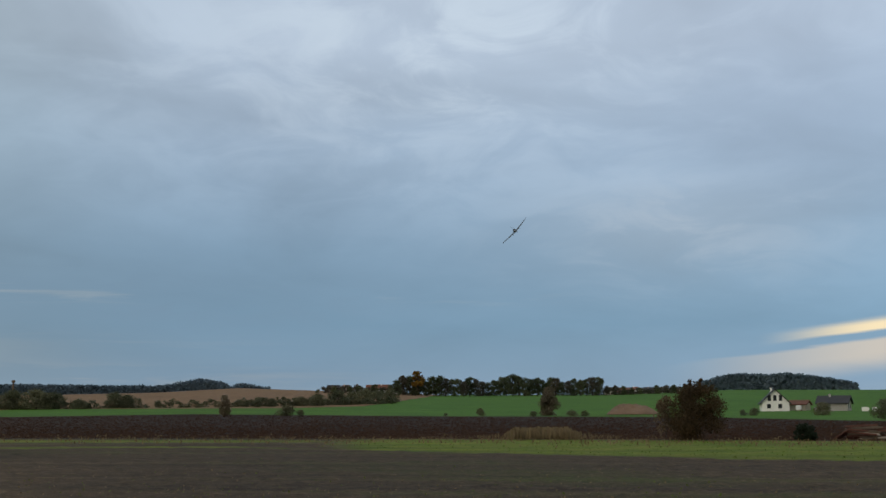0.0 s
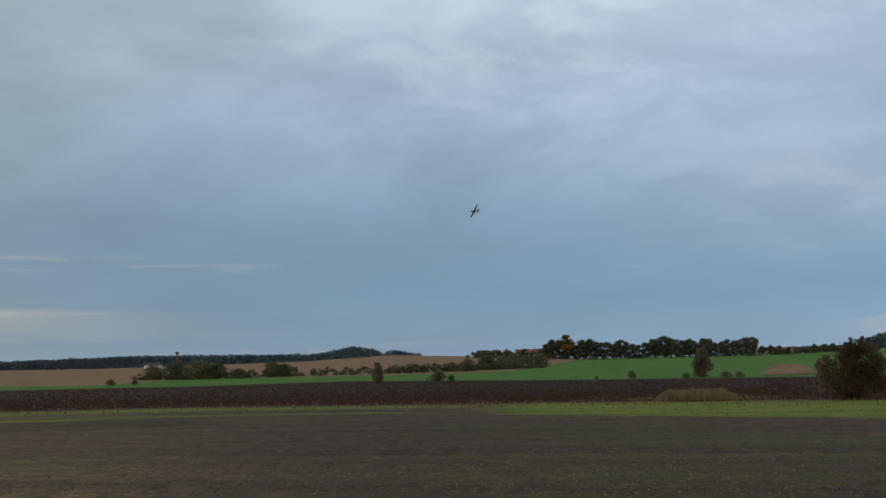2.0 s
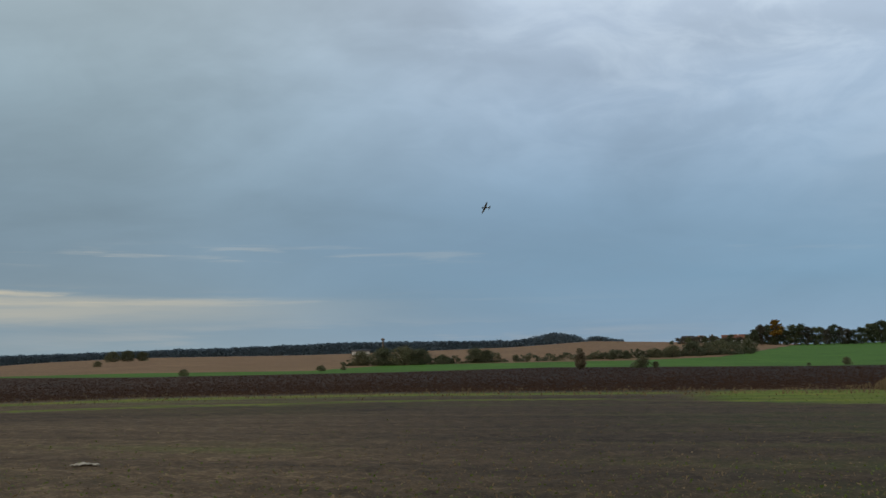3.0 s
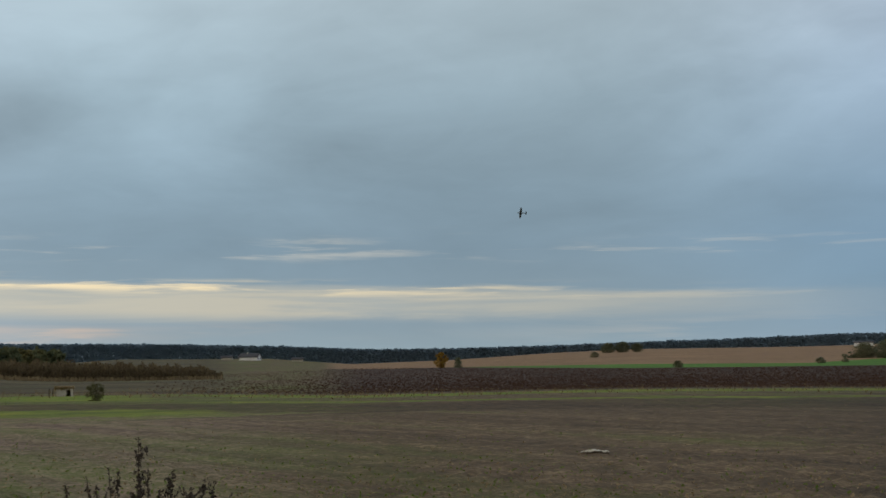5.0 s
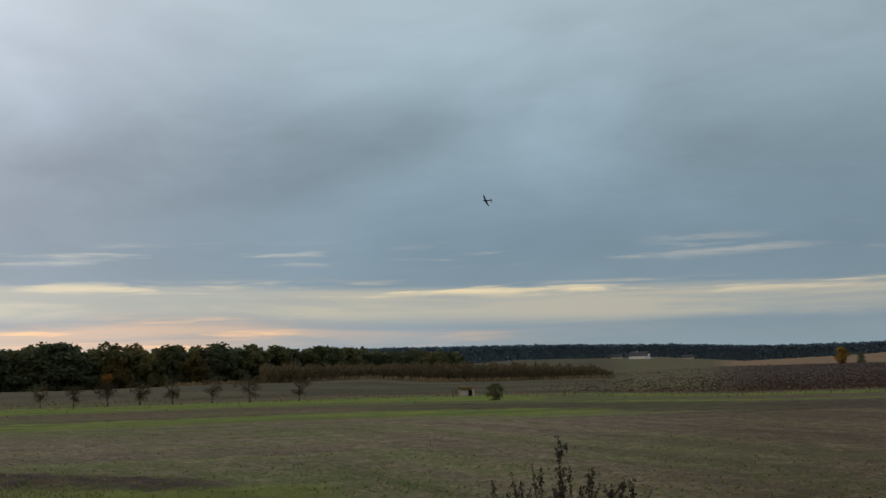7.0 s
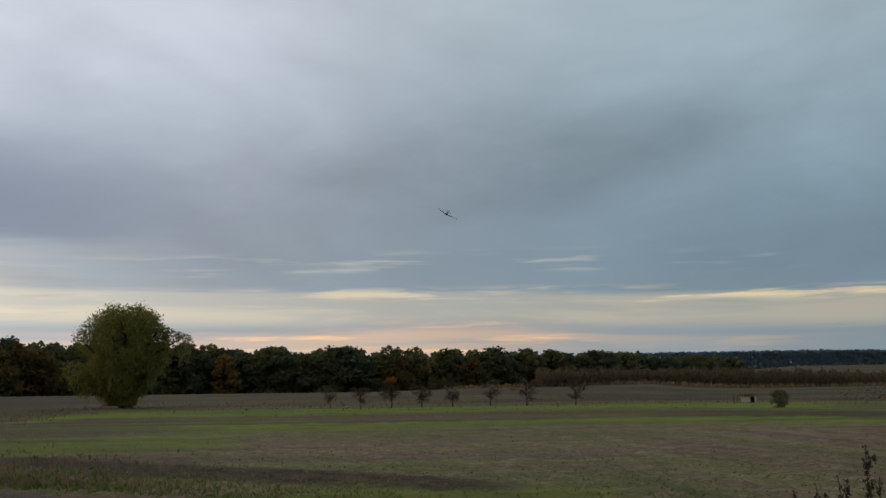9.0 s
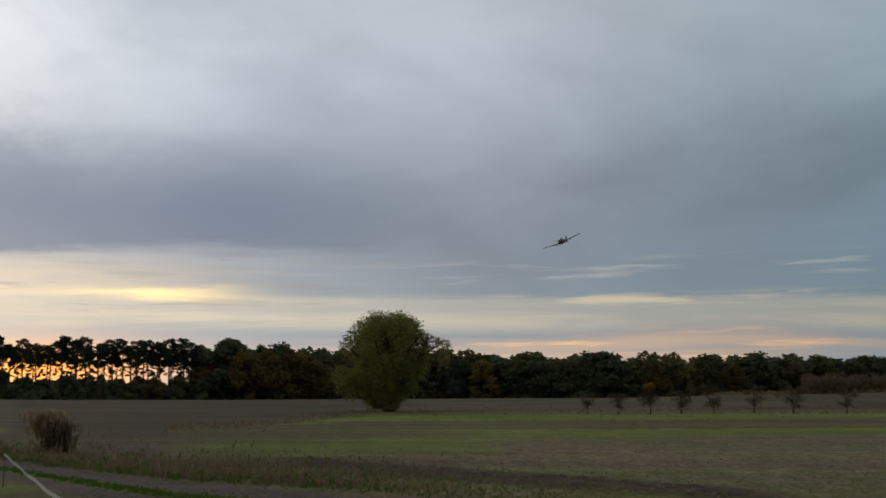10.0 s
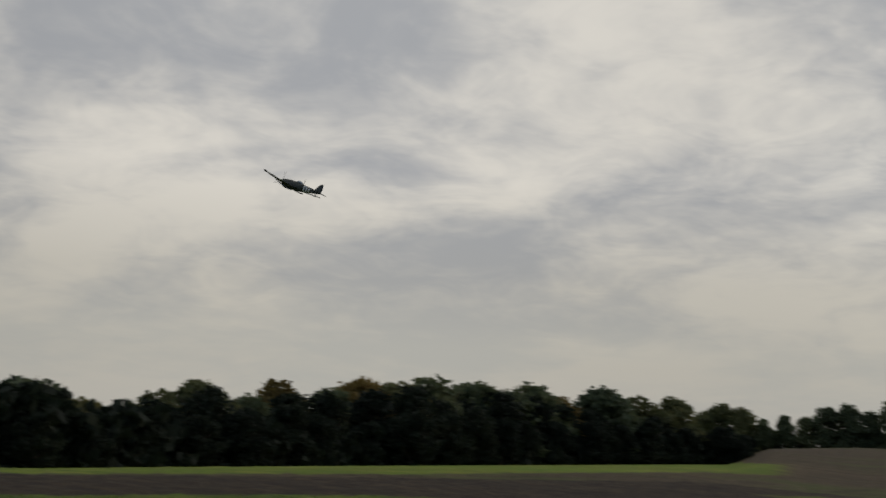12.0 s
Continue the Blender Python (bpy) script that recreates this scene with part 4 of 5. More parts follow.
    # orchard row along the ditch
    for i, (az, top, w) in enumerate(((79.6, .0, .9), (78.1, .08, 1), (76.62, .25, 1.1), (75.1, .2, 1.15), (73.6, .2, 1.1), (71.75, .16, 1), (69.95, .3, 1.2), (67.6, .12, 1.1))):
        k = plant("fruit_tree", "small fruit tree with a few orange leaves on bare twigs" if i == 2 else "small nearly bare fruit tree on the grass strip", "tree", 2.3, 2.0, 0.55,
                  TWIG_DARK, 1200, 0.055, 110 + i, group="row of fruit trees", lumps_n=18, limb_n=16, r0=0.055, core=0.2, top=0.75)
        if i == 2:
            rng = np.random.default_rng(9)
            pts = shell_points([(0, 0, 2.3, .4, .4, .3)], 260, rng, 0.2)
            part("leaves", quick_mesh("leaves", *cards(pts, 0.1, rng), LEAF_ORANGE), None, k, "last orange leaves")
        stand(k, 2.3, az, -1.12, top, w)
        done(k)


def build_willow():
    """The broad willow; its right side, seen from the field, is local +x."""
    az = 89.3
    r = distance_at(az, -.92)
    rng = np.random.default_rng(44)
    ob = thing("willow_tree", spot(az, r, az), "broad old willow with a drooping yellow green crown", "tree")
    k = r / 100.0
    co, faces = tubes([[((0, 0, -.4), .62), ((.1, 0, 1.0), .5), ((.1, .1, 3.0), .36), ((0, 0, 6.2), .12)]]
                      + [[((.1, 0, 1.2 + .3 * i), .28), ((math.cos(a) * 1.6, math.sin(a) * 1.6, 2.6 + .3 * i), .18), ((math.cos(a) * 3.2, math.sin(a) * 3.2, 3.6 + .45 * i), .05)] for i, a in enumerate((0.2, 1.4, 2.5, 3.5, 4.4, 5.5))]
                      + [[((.8, 0, 3.4), .2), ((2.6, 0, 4.5), .12), ((4.0, 0, 5.3), .04)]], 7)
    part("trunk", mesh_of("trunk", co, faces, BARK), None, ob)
    blobs = []
    for _ in range(120):
        u, v = rng.random(), rng.random() * 6.283
        z = 0.9 + 6.9 * u ** 0.95
        half = np.interp(z, [0.6, 1.5, 3.0, 4.3, 5.2, 6.0, 6.8, 7.4, 8.0], [.7, 1.5, 3.3, 4.4, 4.6, 4.3, 3.6, 2.6, 0.9])
        s = rng.uniform(.35, 1.25)
        d = max(0.0, half - s * 0.9) * rng.random() ** 0.4
        blobs.append((math.cos(v) * d - (0.35 if z < 4.2 else 0.0), math.sin(v) * d, z - .2, s, s, s * rng.uniform(.8, 1.2)))
    blobs += [(0, 0, 7.4, 1.9, 1.9, 1.0), (-1.6, 0, 6.8, 1.6, 1.6, 1.2), (1.4, 0, 6.9, 1.5, 1.5, 1.1), (-2.9, 0, 5.7, 1.3, 1.3, 1.3), (3.7, 0, 5.9, .9, .7, .55), (4.6, 0, 5.7, .7, .6, .5), (5.1, 0, 5.3, .35, .35, .4), (2.9, .2, 6.1, .7, .7, .6), (-4.0, 0, 3.0, 1.0, 1.0, .9), (-3.1, .4, 2.3, .9, .9, .9)]
    pts = shell_points(blobs, 74000, rng, 0.62)
    pts[:, 2] = np.maximum(pts[:, 2], 0.25)
    hang = shell_points([(b[0], b[1], max(.6, b[2] - .8), b[3] * .8, b[4] * .8, .9) for b in blobs], 9000, rng, 0.3)
    hang[:, 2] = np.maximum(hang[:, 2], 0.3)
    c1, q1 = cards(pts * k, 0.095, rng)
    c2, q2 = cards(hang * k, 0.07, rng, 3.6, 0.8)
    part("crown", quick_mesh("crown", np.concatenate([c1, c2]), np.concatenate([q1, q2 + len(c1)]), LEAF_WILLOW), None, ob)


def scatter(name, label, category, mat, spots, size, seed, long=2.5, upright=0.75, lift=0.4):
    """Grass and small growth, in one mesh; spots is an array of (bearing, distance, height)."""
    rng = np.random.default_rng(seed)
    az, r, h = np.asarray(spots).T
    a = np.radians(az)
    z = ground_z(az, r) + h * lift
    p = np.stack([-r * np.sin(a), r * np.cos(a), z], -1)
    co, q = cards(p, 1.0, rng, long, upright)
    mid = np.repeat(p, 4, axis=0)
    co = mid + (co - mid) * np.repeat(size * h, 4)[:, None]
    return tagged(new(name, quick_mesh(name, co, q, mat)), label, category, kind="stuff")


def build_growth():
    rng = np.random.default_rng(23)
    # dense brown osier bed with upright shoots
    n = 42000
    az = rng.uniform(52.2, 69.5, n)
    r0 = np.interp(az, [52, 56, 62, 70], [270, 250, 240, 235])
    r = r0 + rng.random(n) * 40
    top = np.interp(az, [52.2, 53, 56, 60, 66, 69.5], [-.28, .05, .24, .36, .44, .48]) + .05 * np.sin(az * 5.1) + .04 * np.sin(az * 11.7) + rng.normal(0, .09, n)
    full = EYE_HEIGHT + r * np.tan(np.radians(top)) - ground_z(az, r)
    h = full * rng.random(n) ** 0.75
    a = np.radians(az)
    p = np.stack([-r * np.sin(a), r * np.cos(a), ground_z(az, r) + h], -1)
    co, q = cards(p, 0.30, rng, 1.9, 0.6)
    tagged(new("osier_bed", quick_mesh("osier_bed", co, q, TWIG)), "dense bed of brown upright osier shoots", "shrubs", kind="stuff")
    n = 2600
    az = rng.uniform(52.2, 74, n)
    scatter("dry_grass_border", "pale dry grass along the edge of the osier bed", "grass", STRAW,
            np.stack([az, np.interp(az, [52, 62, 74], [262, 232, 250]) + rng.normal(0, 3, n), rng.uniform(.25, .8, n) * (rng.random(n) < .8)], -1), 0.5, 31)
    # reeds at the end of the ploughed land
    n = 3200
    az = np.where(rng.random(n) < .75, rng.uniform(-6.7, -3.1, n), rng.uniform(-8.5, -1.5, n))
    scatter("reeds", "stand of tan dry reeds at the edge of the ploughed land", "reeds", STRAW, np.stack([az, rng.uniform(78, 90, n), rng.uniform(.35, 1.0, n) * np.interp(az, [-8.5, -6.6, -6, -3.5, -3, -1.5], [.25, .5, 1, 1, .5, .25])], -1), 0.12, 32, 5.0, 0.9, 0.45)
    # rough tufts along the grass strip and the ditch
    n = 9000
    az = rng.uniform(-22, 100, n)
    e = LINE_B(az) + rng.normal(-.06, .10, n)
    r = EYE_HEIGHT / np.tan(np.radians(np.clip(-e, .5, 3)))
    scatter("strip_tufts", "faded and dry tufts along the grass strip", "grass", STRAW, np.stack([az, r, rng.uniform(.04, .2, n)], -1), 0.4, 33, 2.2, 0.6)
    n = 7000
    az = rng.uniform(-22, 104, n)
    e = LINE_A(az) + (LINE_B(az) - LINE_A(az)) * rng.random(n)
    r = EYE_HEIGHT / np.tan(np.radians(np.clip(-e, .5, 3)))
    keep = rng.random(n) < np.interp(az, [-22, 2, 10, 52, 62, 92, 104], [1, 1, .2, .2, .8, .6, .2])
    scatter("strip_grass", "green grass blades of the strip between the fields", "grass", GREEN_GRASS, np.stack([az, r, rng.uniform(.03, .09, n)], -1)[keep], 0.5, 34, 1.6, 0.3)
    # seedlings and old straw on the near field
    n = 60000
    az = rng.uniform(-22, 104, n)
    r = 1.0 / np.sqrt(rng.uniform(1 / 52 ** 2, 1 / 11 ** 2, n))
    keep = rng.random(n) < np.interp(az, [-22, 20, 50, 70, 104], [.2, .25, .32, .36, .4])
    scatter("seedlings", "green seedlings scattered over the sown field", "seedlings", GREEN_GRASS, np.stack([az, r, rng.uniform(.015, .042, n)], -1)[keep], 0.8, 35, 1.5, 0.2)
    n = 20000
    az = rng.uniform(-22, 104, n)
    r = 1.0 / np.sqrt(rng.uniform(1 / 60 ** 2, 1 / 10 ** 2, n))
    scatter("old_straw", "bits of pale old straw lying on the soil", "straw", STRAW, np.stack([az, r, rng.uniform(.01, .03, n)], -1), 1.0, 36, 2.2, 0.1, 0.2)
    # verge of the wheel track
    n = 15000
    az = 112 - 36 * rng.random(n) ** 1.2
    mid = np.interp(az, [82, 95, 99, 104, 107.5, 110, 113], [-6.4, -5.2, -4.75, -3.9, -3.2, -2.6, -2.05])
    half = np.interp(az, [82, 95, 107, 113], [1.0, .85, .42, .16])
    e = mid + half * (1.05 + np.abs(rng.normal(0, .8, n)))
    r = EYE_HEIGHT / np.tan(np.radians(np.clip(-e, .8, 8)))
    tall = rng.random(n)
    scatter("verge_grass", "tall faded grass along the verge of the wheel track", "grass", STRAW_DULL, np.stack([az, r, (.05 + .24 * tall ** 3) * .9 * np.interp(az, [76, 84, 94, 100], [.25, .4, .9, 1])], -1)[: n // 2], 0.25, 37, 3.5, 0.7, 0.5)
    scatter("verge_green", "green grass along the verge of the wheel track", "grass", GREEN_GRASS, np.stack([az, r * 0.985, (.04 + .12 * tall ** 3) * np.interp(az, [76, 84, 94, 100], [.3, .5, .9, 1])], -1)[n // 2:], 0.4, 38, 2.5, 0.5, 0.45)
    n = 5000
    az = rng.uniform(90, 111, n)
    e = np.interp(az, [82, 95, 99, 104, 107.5, 110, 113], [-6.4, -5.2, -4.75, -3.9, -3.2, -2.6, -2.05]) + rng.normal(0, .10, n) * np.interp(az, [82, 95, 107, 113], [1.0, .85, .42, .16])
    scatter("track_grass", "green grass between the ruts of the track", "grass", GREEN_GRASS, np.stack([az, EYE_HEIGHT / np.tan(np.radians(-e)), rng.uniform(.02, .07, n)], -1), 0.5, 41, 2.0, 0.5, 0.4)
    n = 5000
    az = rng.uniform(108, 124, n)
    scatter("bleached_grass", "bleached tall grass behind the earth heap", "grass", BLEACHED, np.stack([az, rng.uniform(40, 58, n), rng.uniform(.1, .6, n) * np.interp(az, [108, 112, 116, 120, 124], [.3, .8, 1, .8, .2])], -1), 0.2, 39, 4.0, 0.7, 0.5)
    # mown grass of the flying field
    n = 30000
    az = rng.uniform(100, 222, n)
    r = rng.uniform(13, 36, n)
    keep = field_masks(az, r)[5] > 0.5
    scatter("mown_grass", "short green grass of the flying field", "grass", GREEN_GRASS, np.stack([az, r, rng.uniform(.02, .05, n)], -1)[keep], 0.9, 40, 1.5, 0.15)
    # clods of earth on the sown land, and turned lumps on the ploughed land
    n = 15000
    az = rng.uniform(-22, 106, n)
    r = 1.0 / np.sqrt(rng.uniform(1 / 75 ** 2, 1 / 10 ** 2, n))
    clods("clods", "small dark clods of earth on the field", az, r, rng.uniform(.004, .013, n) * (1 + r / 40), rng)
    n = 60000
    az = np.where(rng.random(n) < .88, rng.uniform(-22, 40, n), 40 + 16 * (1 - np.sqrt(rng.random(n))))
    e = LINE_B(az) + .03 + (LINE_C(az) - LINE_B(az) - .05) * rng.random(n) ** 1.15
    grid = np.geomspace(20, 900, 260)
    r = np.array([np.interp(ee, ground_el(aa, grid), grid) for aa, ee in zip(az, e)])
    clods("turned_earth", "dark reddish lumps of turned earth on the ploughed land", az, r, rng.uniform(.03, .075, n) * (.6 + r / 260), rng, 3.2)


def clods(name, label, az, r, size, rng, long=1.0):
    """Irregular eight-sided lumps lying on the ground, in one mesh."""
    n, a = len(az), np.radians(az)
    p = np.stack([-r * np.sin(a), r * np.cos(a), ground_z(az, r) + size * .2], -1)
    d = np.array([(1, 0, 0), (0, 1, 0), (-1, 0, 0), (0, -1, 0), (0, 0, .7), (.2, .1, -.6)], float)
    d = d * [long, 1, 1]
    co = (p[:, None] + d * size[:, None, None] * rng.uniform(.5, 1.4, (n, 6, 1))).reshape(-1, 3)
    f = np.array([(0, 1, 4), (1, 2, 4), (2, 3, 4), (3, 0, 4), (1, 0, 5), (2, 1, 5), (3, 2, 5), (0, 3, 5)])
    tri = (np.arange(n)[:, None, None] * 6 + f).reshape(-1, 3)
    tagged(new(name, quick_mesh(name, co, tri, EARTH if name == "clods" else TURNED)), label, "soil", kind="stuff")


TURNED = foliage("turned_earth_lumps", (.040, .022, .013), (.057, .031, .019), (.080, .045, .027), 0.95)
BLEACHED = foliage("bleached_grass_blades", (.26, .20, .13), (.38, .30, .20), (.48, .39, .27))
EARTH = plain("dark_earth", (.12, .092, .062), 0.95, 0, 5.0, 0.45, 0.8)
HEAP = plain("heaped_earth", (.10, .062, .042), 0.95, 0, 2.5, 0.5, 1.0)
SAND = plain("sandy_earth", (.17, .112, .07), 0.95, 0, 0.4, 0.35, 0.5)
WALL_WHITE = plain("white_render", (.76, .76, .73), 0.85, 0, 1.5, 0.08, 0.1)
WALL_GREY = plain("grey_render", (.34, .33, .31), 0.85, 0, 1.5, 0.12, 0.1)
WALL_CREAM = plain("cream_render", (.48, .43, .35), 0.85, 0, 1.5, 0.12, 0.1)
ROOF_DARK = plain("dark_roof_tiles", (.035, .035, .038), 0.7, 0, 2.0, 0.25, 0.3)
ROOF_RED = plain("red_roof_tiles", (.16, .07, .045), 0.75, 0, 2.0, 0.3, 0.3)
GLASS_DARK = plain("dark_window_glass", (.02, .024, .03), 0.12, 0, 2.0, 0.2, 0.0)
TIMBER = plain("weathered_timber", (.12, .095, .07), 0.9, 0, 3.0, 0.45, 0.5)
TIMBER_RED = plain("reddish_old_boards", (.12, .055, .04), 0.9, 0, 3.0, 0.4, 0.5)
CONCRETE = plain("old_concrete", (.40, .36, .30), 0.92, 0, 3.0, 0.35, 0.5)
CAR_WHITE = plain("white_car_paint", (.62, .63, .64), 0.35, 0, 1.0, 0.04, 0.0)
TAPE = plain("white_barrier_tape", (.66, .65, .62), 0.5, 0, 4.0, 0.08, 0.05)
STEM = plain("dry_weed_stem", (.055, .04, .03), 0.9, 0, 20.0, 0.4, 0.3)
SEED = foliage("dry_seed_heads", (.032, .025, .02), (.055, .043, .034), (.10, .08, .06))


def box(bm, x0, x1, y0, y1, z0, z1, m=None):
    bmesh.ops.create_cube(bm, size=1, matrix=(m or Matrix()) @ Matrix.Translation(((x0 + x1) / 2, (y0 + y1) / 2, (z0 + z1) / 2)) @ Matrix.Diagonal((x1 - x0, y1 - y0, z1 - z0, 1)))
    return bm


def gable_walls(w, d, eave, ridge):
    """House walls closed by two gables that face along y; the ridge runs along y."""
    bm = bmesh.new()
    f, b = [[bm.verts.new((x, y, z)) for x, z in ((-w / 2, 0), (w / 2, 0), (w / 2, eave), (0, ridge), (-w / 2, eave))] for y in (-d / 2, d / 2)]
    bm.faces.new(f)
    bm.faces.new(b[::-1])
    for i in range(5):
        bm.faces.new((f[i], b[i], b[(i + 1) % 5], f[(i + 1) % 5]))
    bmesh.ops.recalc_face_normals(bm, faces=bm.faces)
    return bm


def roof_slab(w, d, eave, ridge, side, over=0.7, thick=0.4):
    bm = bmesh.new()
    run = w / 2
    k = (ridge - eave) / run
    x0, z0 = side * (run + over), eave - over * k
    vs = [bm.verts.new(v) for y in (-d / 2 - over, d / 2 + over) for v in ((0, y, ridge + .02), (x0, y, z0 + .02), (x0, y, z0 + thick), (0, y, ridge + thick))]
    bm.faces.new(vs[:4])
    bm.faces.new(vs[4:][::-1])
    for i in range(4):
        bm.faces.new((vs[i], vs[4 + i], vs[4 + (i + 1) % 4], vs[(i + 1) % 4]))
    bmesh.ops.recalc_face_normals(bm, faces=bm.faces)
    return bm


def house(az, r, turn, w, d, eave, ridge, wall, roof, label, windows=(), chimney=True, group=""):
    """A gabled house; its front gable faces local -y, with windows of (x, sill, width, height)."""
    ob = thing("house", spot(az, r, az + turn, 1.0, 0.1), label, "house", group)
    part("wall", gable_walls(w, d, eave, ridge), wall, ob)
    for side in (-1, 1):
        part("roof", roof_slab(w, d, eave, ridge, side), roof, ob)
    if chimney:
        part("chimney", box(bmesh.new(), -w * .12, -w * .12 + .7, d * .1, d * .1 + .7, ridge - 1.0, ridge + .9), wall, ob)
    for x, z, a, h in windows:
        win = part("window", box(bmesh.new(), x - a / 2, x + a / 2, -d / 2 - .04, -d / 2 + .05, z, z + h), GLASS_DARK, ob)
        part("sill", box(bmesh.new(), x - a / 2 - .1, x + a / 2 + .1, -d / 2 - .14, -d / 2 + .05, z - .1, z), wall, win)
    return ob


def build_houses():
    r = 430.0
    hw = r * math.tan(radians(1.25))
    house(-15.85, r, 4, hw, 11, 3.0, 7.4, WALL_WHITE, ROOF_DARK, "white gabled house with a dark roof below the green field",
          [(-2.0, 3.6, 1.1, 2.0), (-.1, 3.6, 1.1, 2.0), (1.8, 3.6, 1.1, 2.0), (-2.2, 1.0, 1.3, 1.5), (1.6, 1.0, 1.3, 1.5)])
    house(-18.55, r, 80, 8.5, 10, 2.7, 5.0, WALL_GREY, ROOF_DARK, "low house with a broad dark roof", [(-2, 1, 1.2, 1.3), (2, 1, 1.2, 1.3)])
    house(-17.0, r + 8, 70, 5, 6, 2.2, 3.4, WALL_CREAM, ROOF_RED, "small shed with a reddish roof", (), False)
    rnd = random.Random(12)
    spots = [(-8.2, 1.02), (-8.9, 1.0), (-9.4, 1.04), (-10.1, 1.0), (-10.7, 1.0), (-11.3, 1.02), (2.3, 1.15), (2.9, 1.2), (3.6, 1.2), (4.2, 1.22), (4.9, 1.2), (5.4, 1.2), (-12.2, 1.0)]
    for az, e in spots:
        r = 1040 + rnd.uniform(-30, 60)
        ob = house(az + rnd.uniform(-.1, .1), r, rnd.choice((0, 90, 30)), 8, 10, 3.2, 6.8, rnd.choice((WALL_WHITE, WALL_CREAM, WALL_GREY)), rnd.choice((ROOF_DARK, ROOF_DARK, ROOF_RED)), "village house with a pitched roof among trees",
                   [(-1.8, 1.2, 1.1, 1.3), (1.8, 1.2, 1.1, 1.3)], True, "village houses")
        ob.matrix_basis.translation.z = EYE_HEIGHT + r * math.tan(radians(e - .12))
    house(50.9, 900, 64, 7, 15, 2.8, 5.2, WALL_WHITE, ROOF_DARK, "white farmhouse far across the valley", [(-2, 1, 1.2, 1.4), (2, 1, 1.2, 1.4)])
    for az in (48.6, 52.0):
        house(az, 980, 75, 4, 9, 2, 3.2, WALL_CREAM, ROOF_DARK, "small farm building far across the valley", (), False, "far farm buildings")
    house(21.45, 1000, 90, 7, 15, 3.0, 4.0, WALL_WHITE, ROOF_DARK, "long low white shed at the edge of the stubble", (), False)
    # white van and garden pieces by the house
    van = thing("van", spot(-16.95, 425, 70, 1.0, -0.0), "white van parked beside the house", "van")
    body = bmesh.new()
    box(body, -2.3, 1.4, -.9, .9, .45, 2.0)
    box(body, 1.4, 2.3, -.85, .85, .45, 1.25)
    bmesh.ops.bevel(body, geom=body.edges[:], offset=0.12, segments=2, affect="EDGES")
    part("body", body, CAR_WHITE, van)
    part("windscreen", box(bmesh.new(), 1.3, 1.42, -.75, .75, 1.25, 1.85), GLASS_DARK, van)
    for x in (-1.5, 1.5):
        for y in (-.85, .85):
            wh = bmesh.new()
            bmesh.ops.create_cone(wh, segments=14, radius1=.35, radius2=.35, depth=.22, cap_ends=True, matrix=Matrix.Translation((x, y, .35)) @ Euler((radians(90), 0, 0)).to_matrix().to_4x4())
            part("wheel", wh, EARTH, van)
    for az, w in ((-17.75, 1.6), (-19.9, 2.4), (-20.3, 1.5)):
        tank = bmesh.new()
        box(tank, -w / 2, w / 2, -.7, .7, 0, 1.4)
        bmesh.ops.bevel(tank, geom=tank.edges[:], offset=0.15, segments=2, affect="EDGES")
        ob = thing("water_tank", spot(az, 420, az), "white plastic water tank in the garden", "tank", "garden tanks")
        part("body", tank, WALL_WHITE, ob)
        part("lid", box(bmesh.new(), -.25, .25, -.25, .25, 1.4, 1.5), WALL_GREY, ob)
    mast = thing("water_tower", pose(*[2200 * v for v in (-math.sin(radians(20.35)), math.cos(radians(20.35)))], EYE_HEIGHT + 2200 * math.tan(radians(1.2))), "slim dark water tower on the far ridge", "tower")
    part("shaft", loft_up([(0, 2.0), (13, 1.3)]), TIMBER, mast)
    part("tank", loft_up([(13, 1.8), (14.5, 3.4), (17, 3.4), (18, 1.0)]), TIMBER, mast)


def loft_up(rings, sides=12):
    bm = bmesh.new()
    rr = [[bm.verts.new((math.cos(6.2832 * k / sides) * r, math.sin(6.2832 * k / sides) * r, z)) for k in range(sides)] for z, r in rings]
    for a, b in zip(rr, rr[1:]):
        for k in range(sides):
            bm.faces.new((a[k], a[(k + 1) % sides], b[(k + 1) % sides], b[k]))
    bm.faces.new(rr[0][::-1])
    bm.faces.new(rr[-1])
    return bm


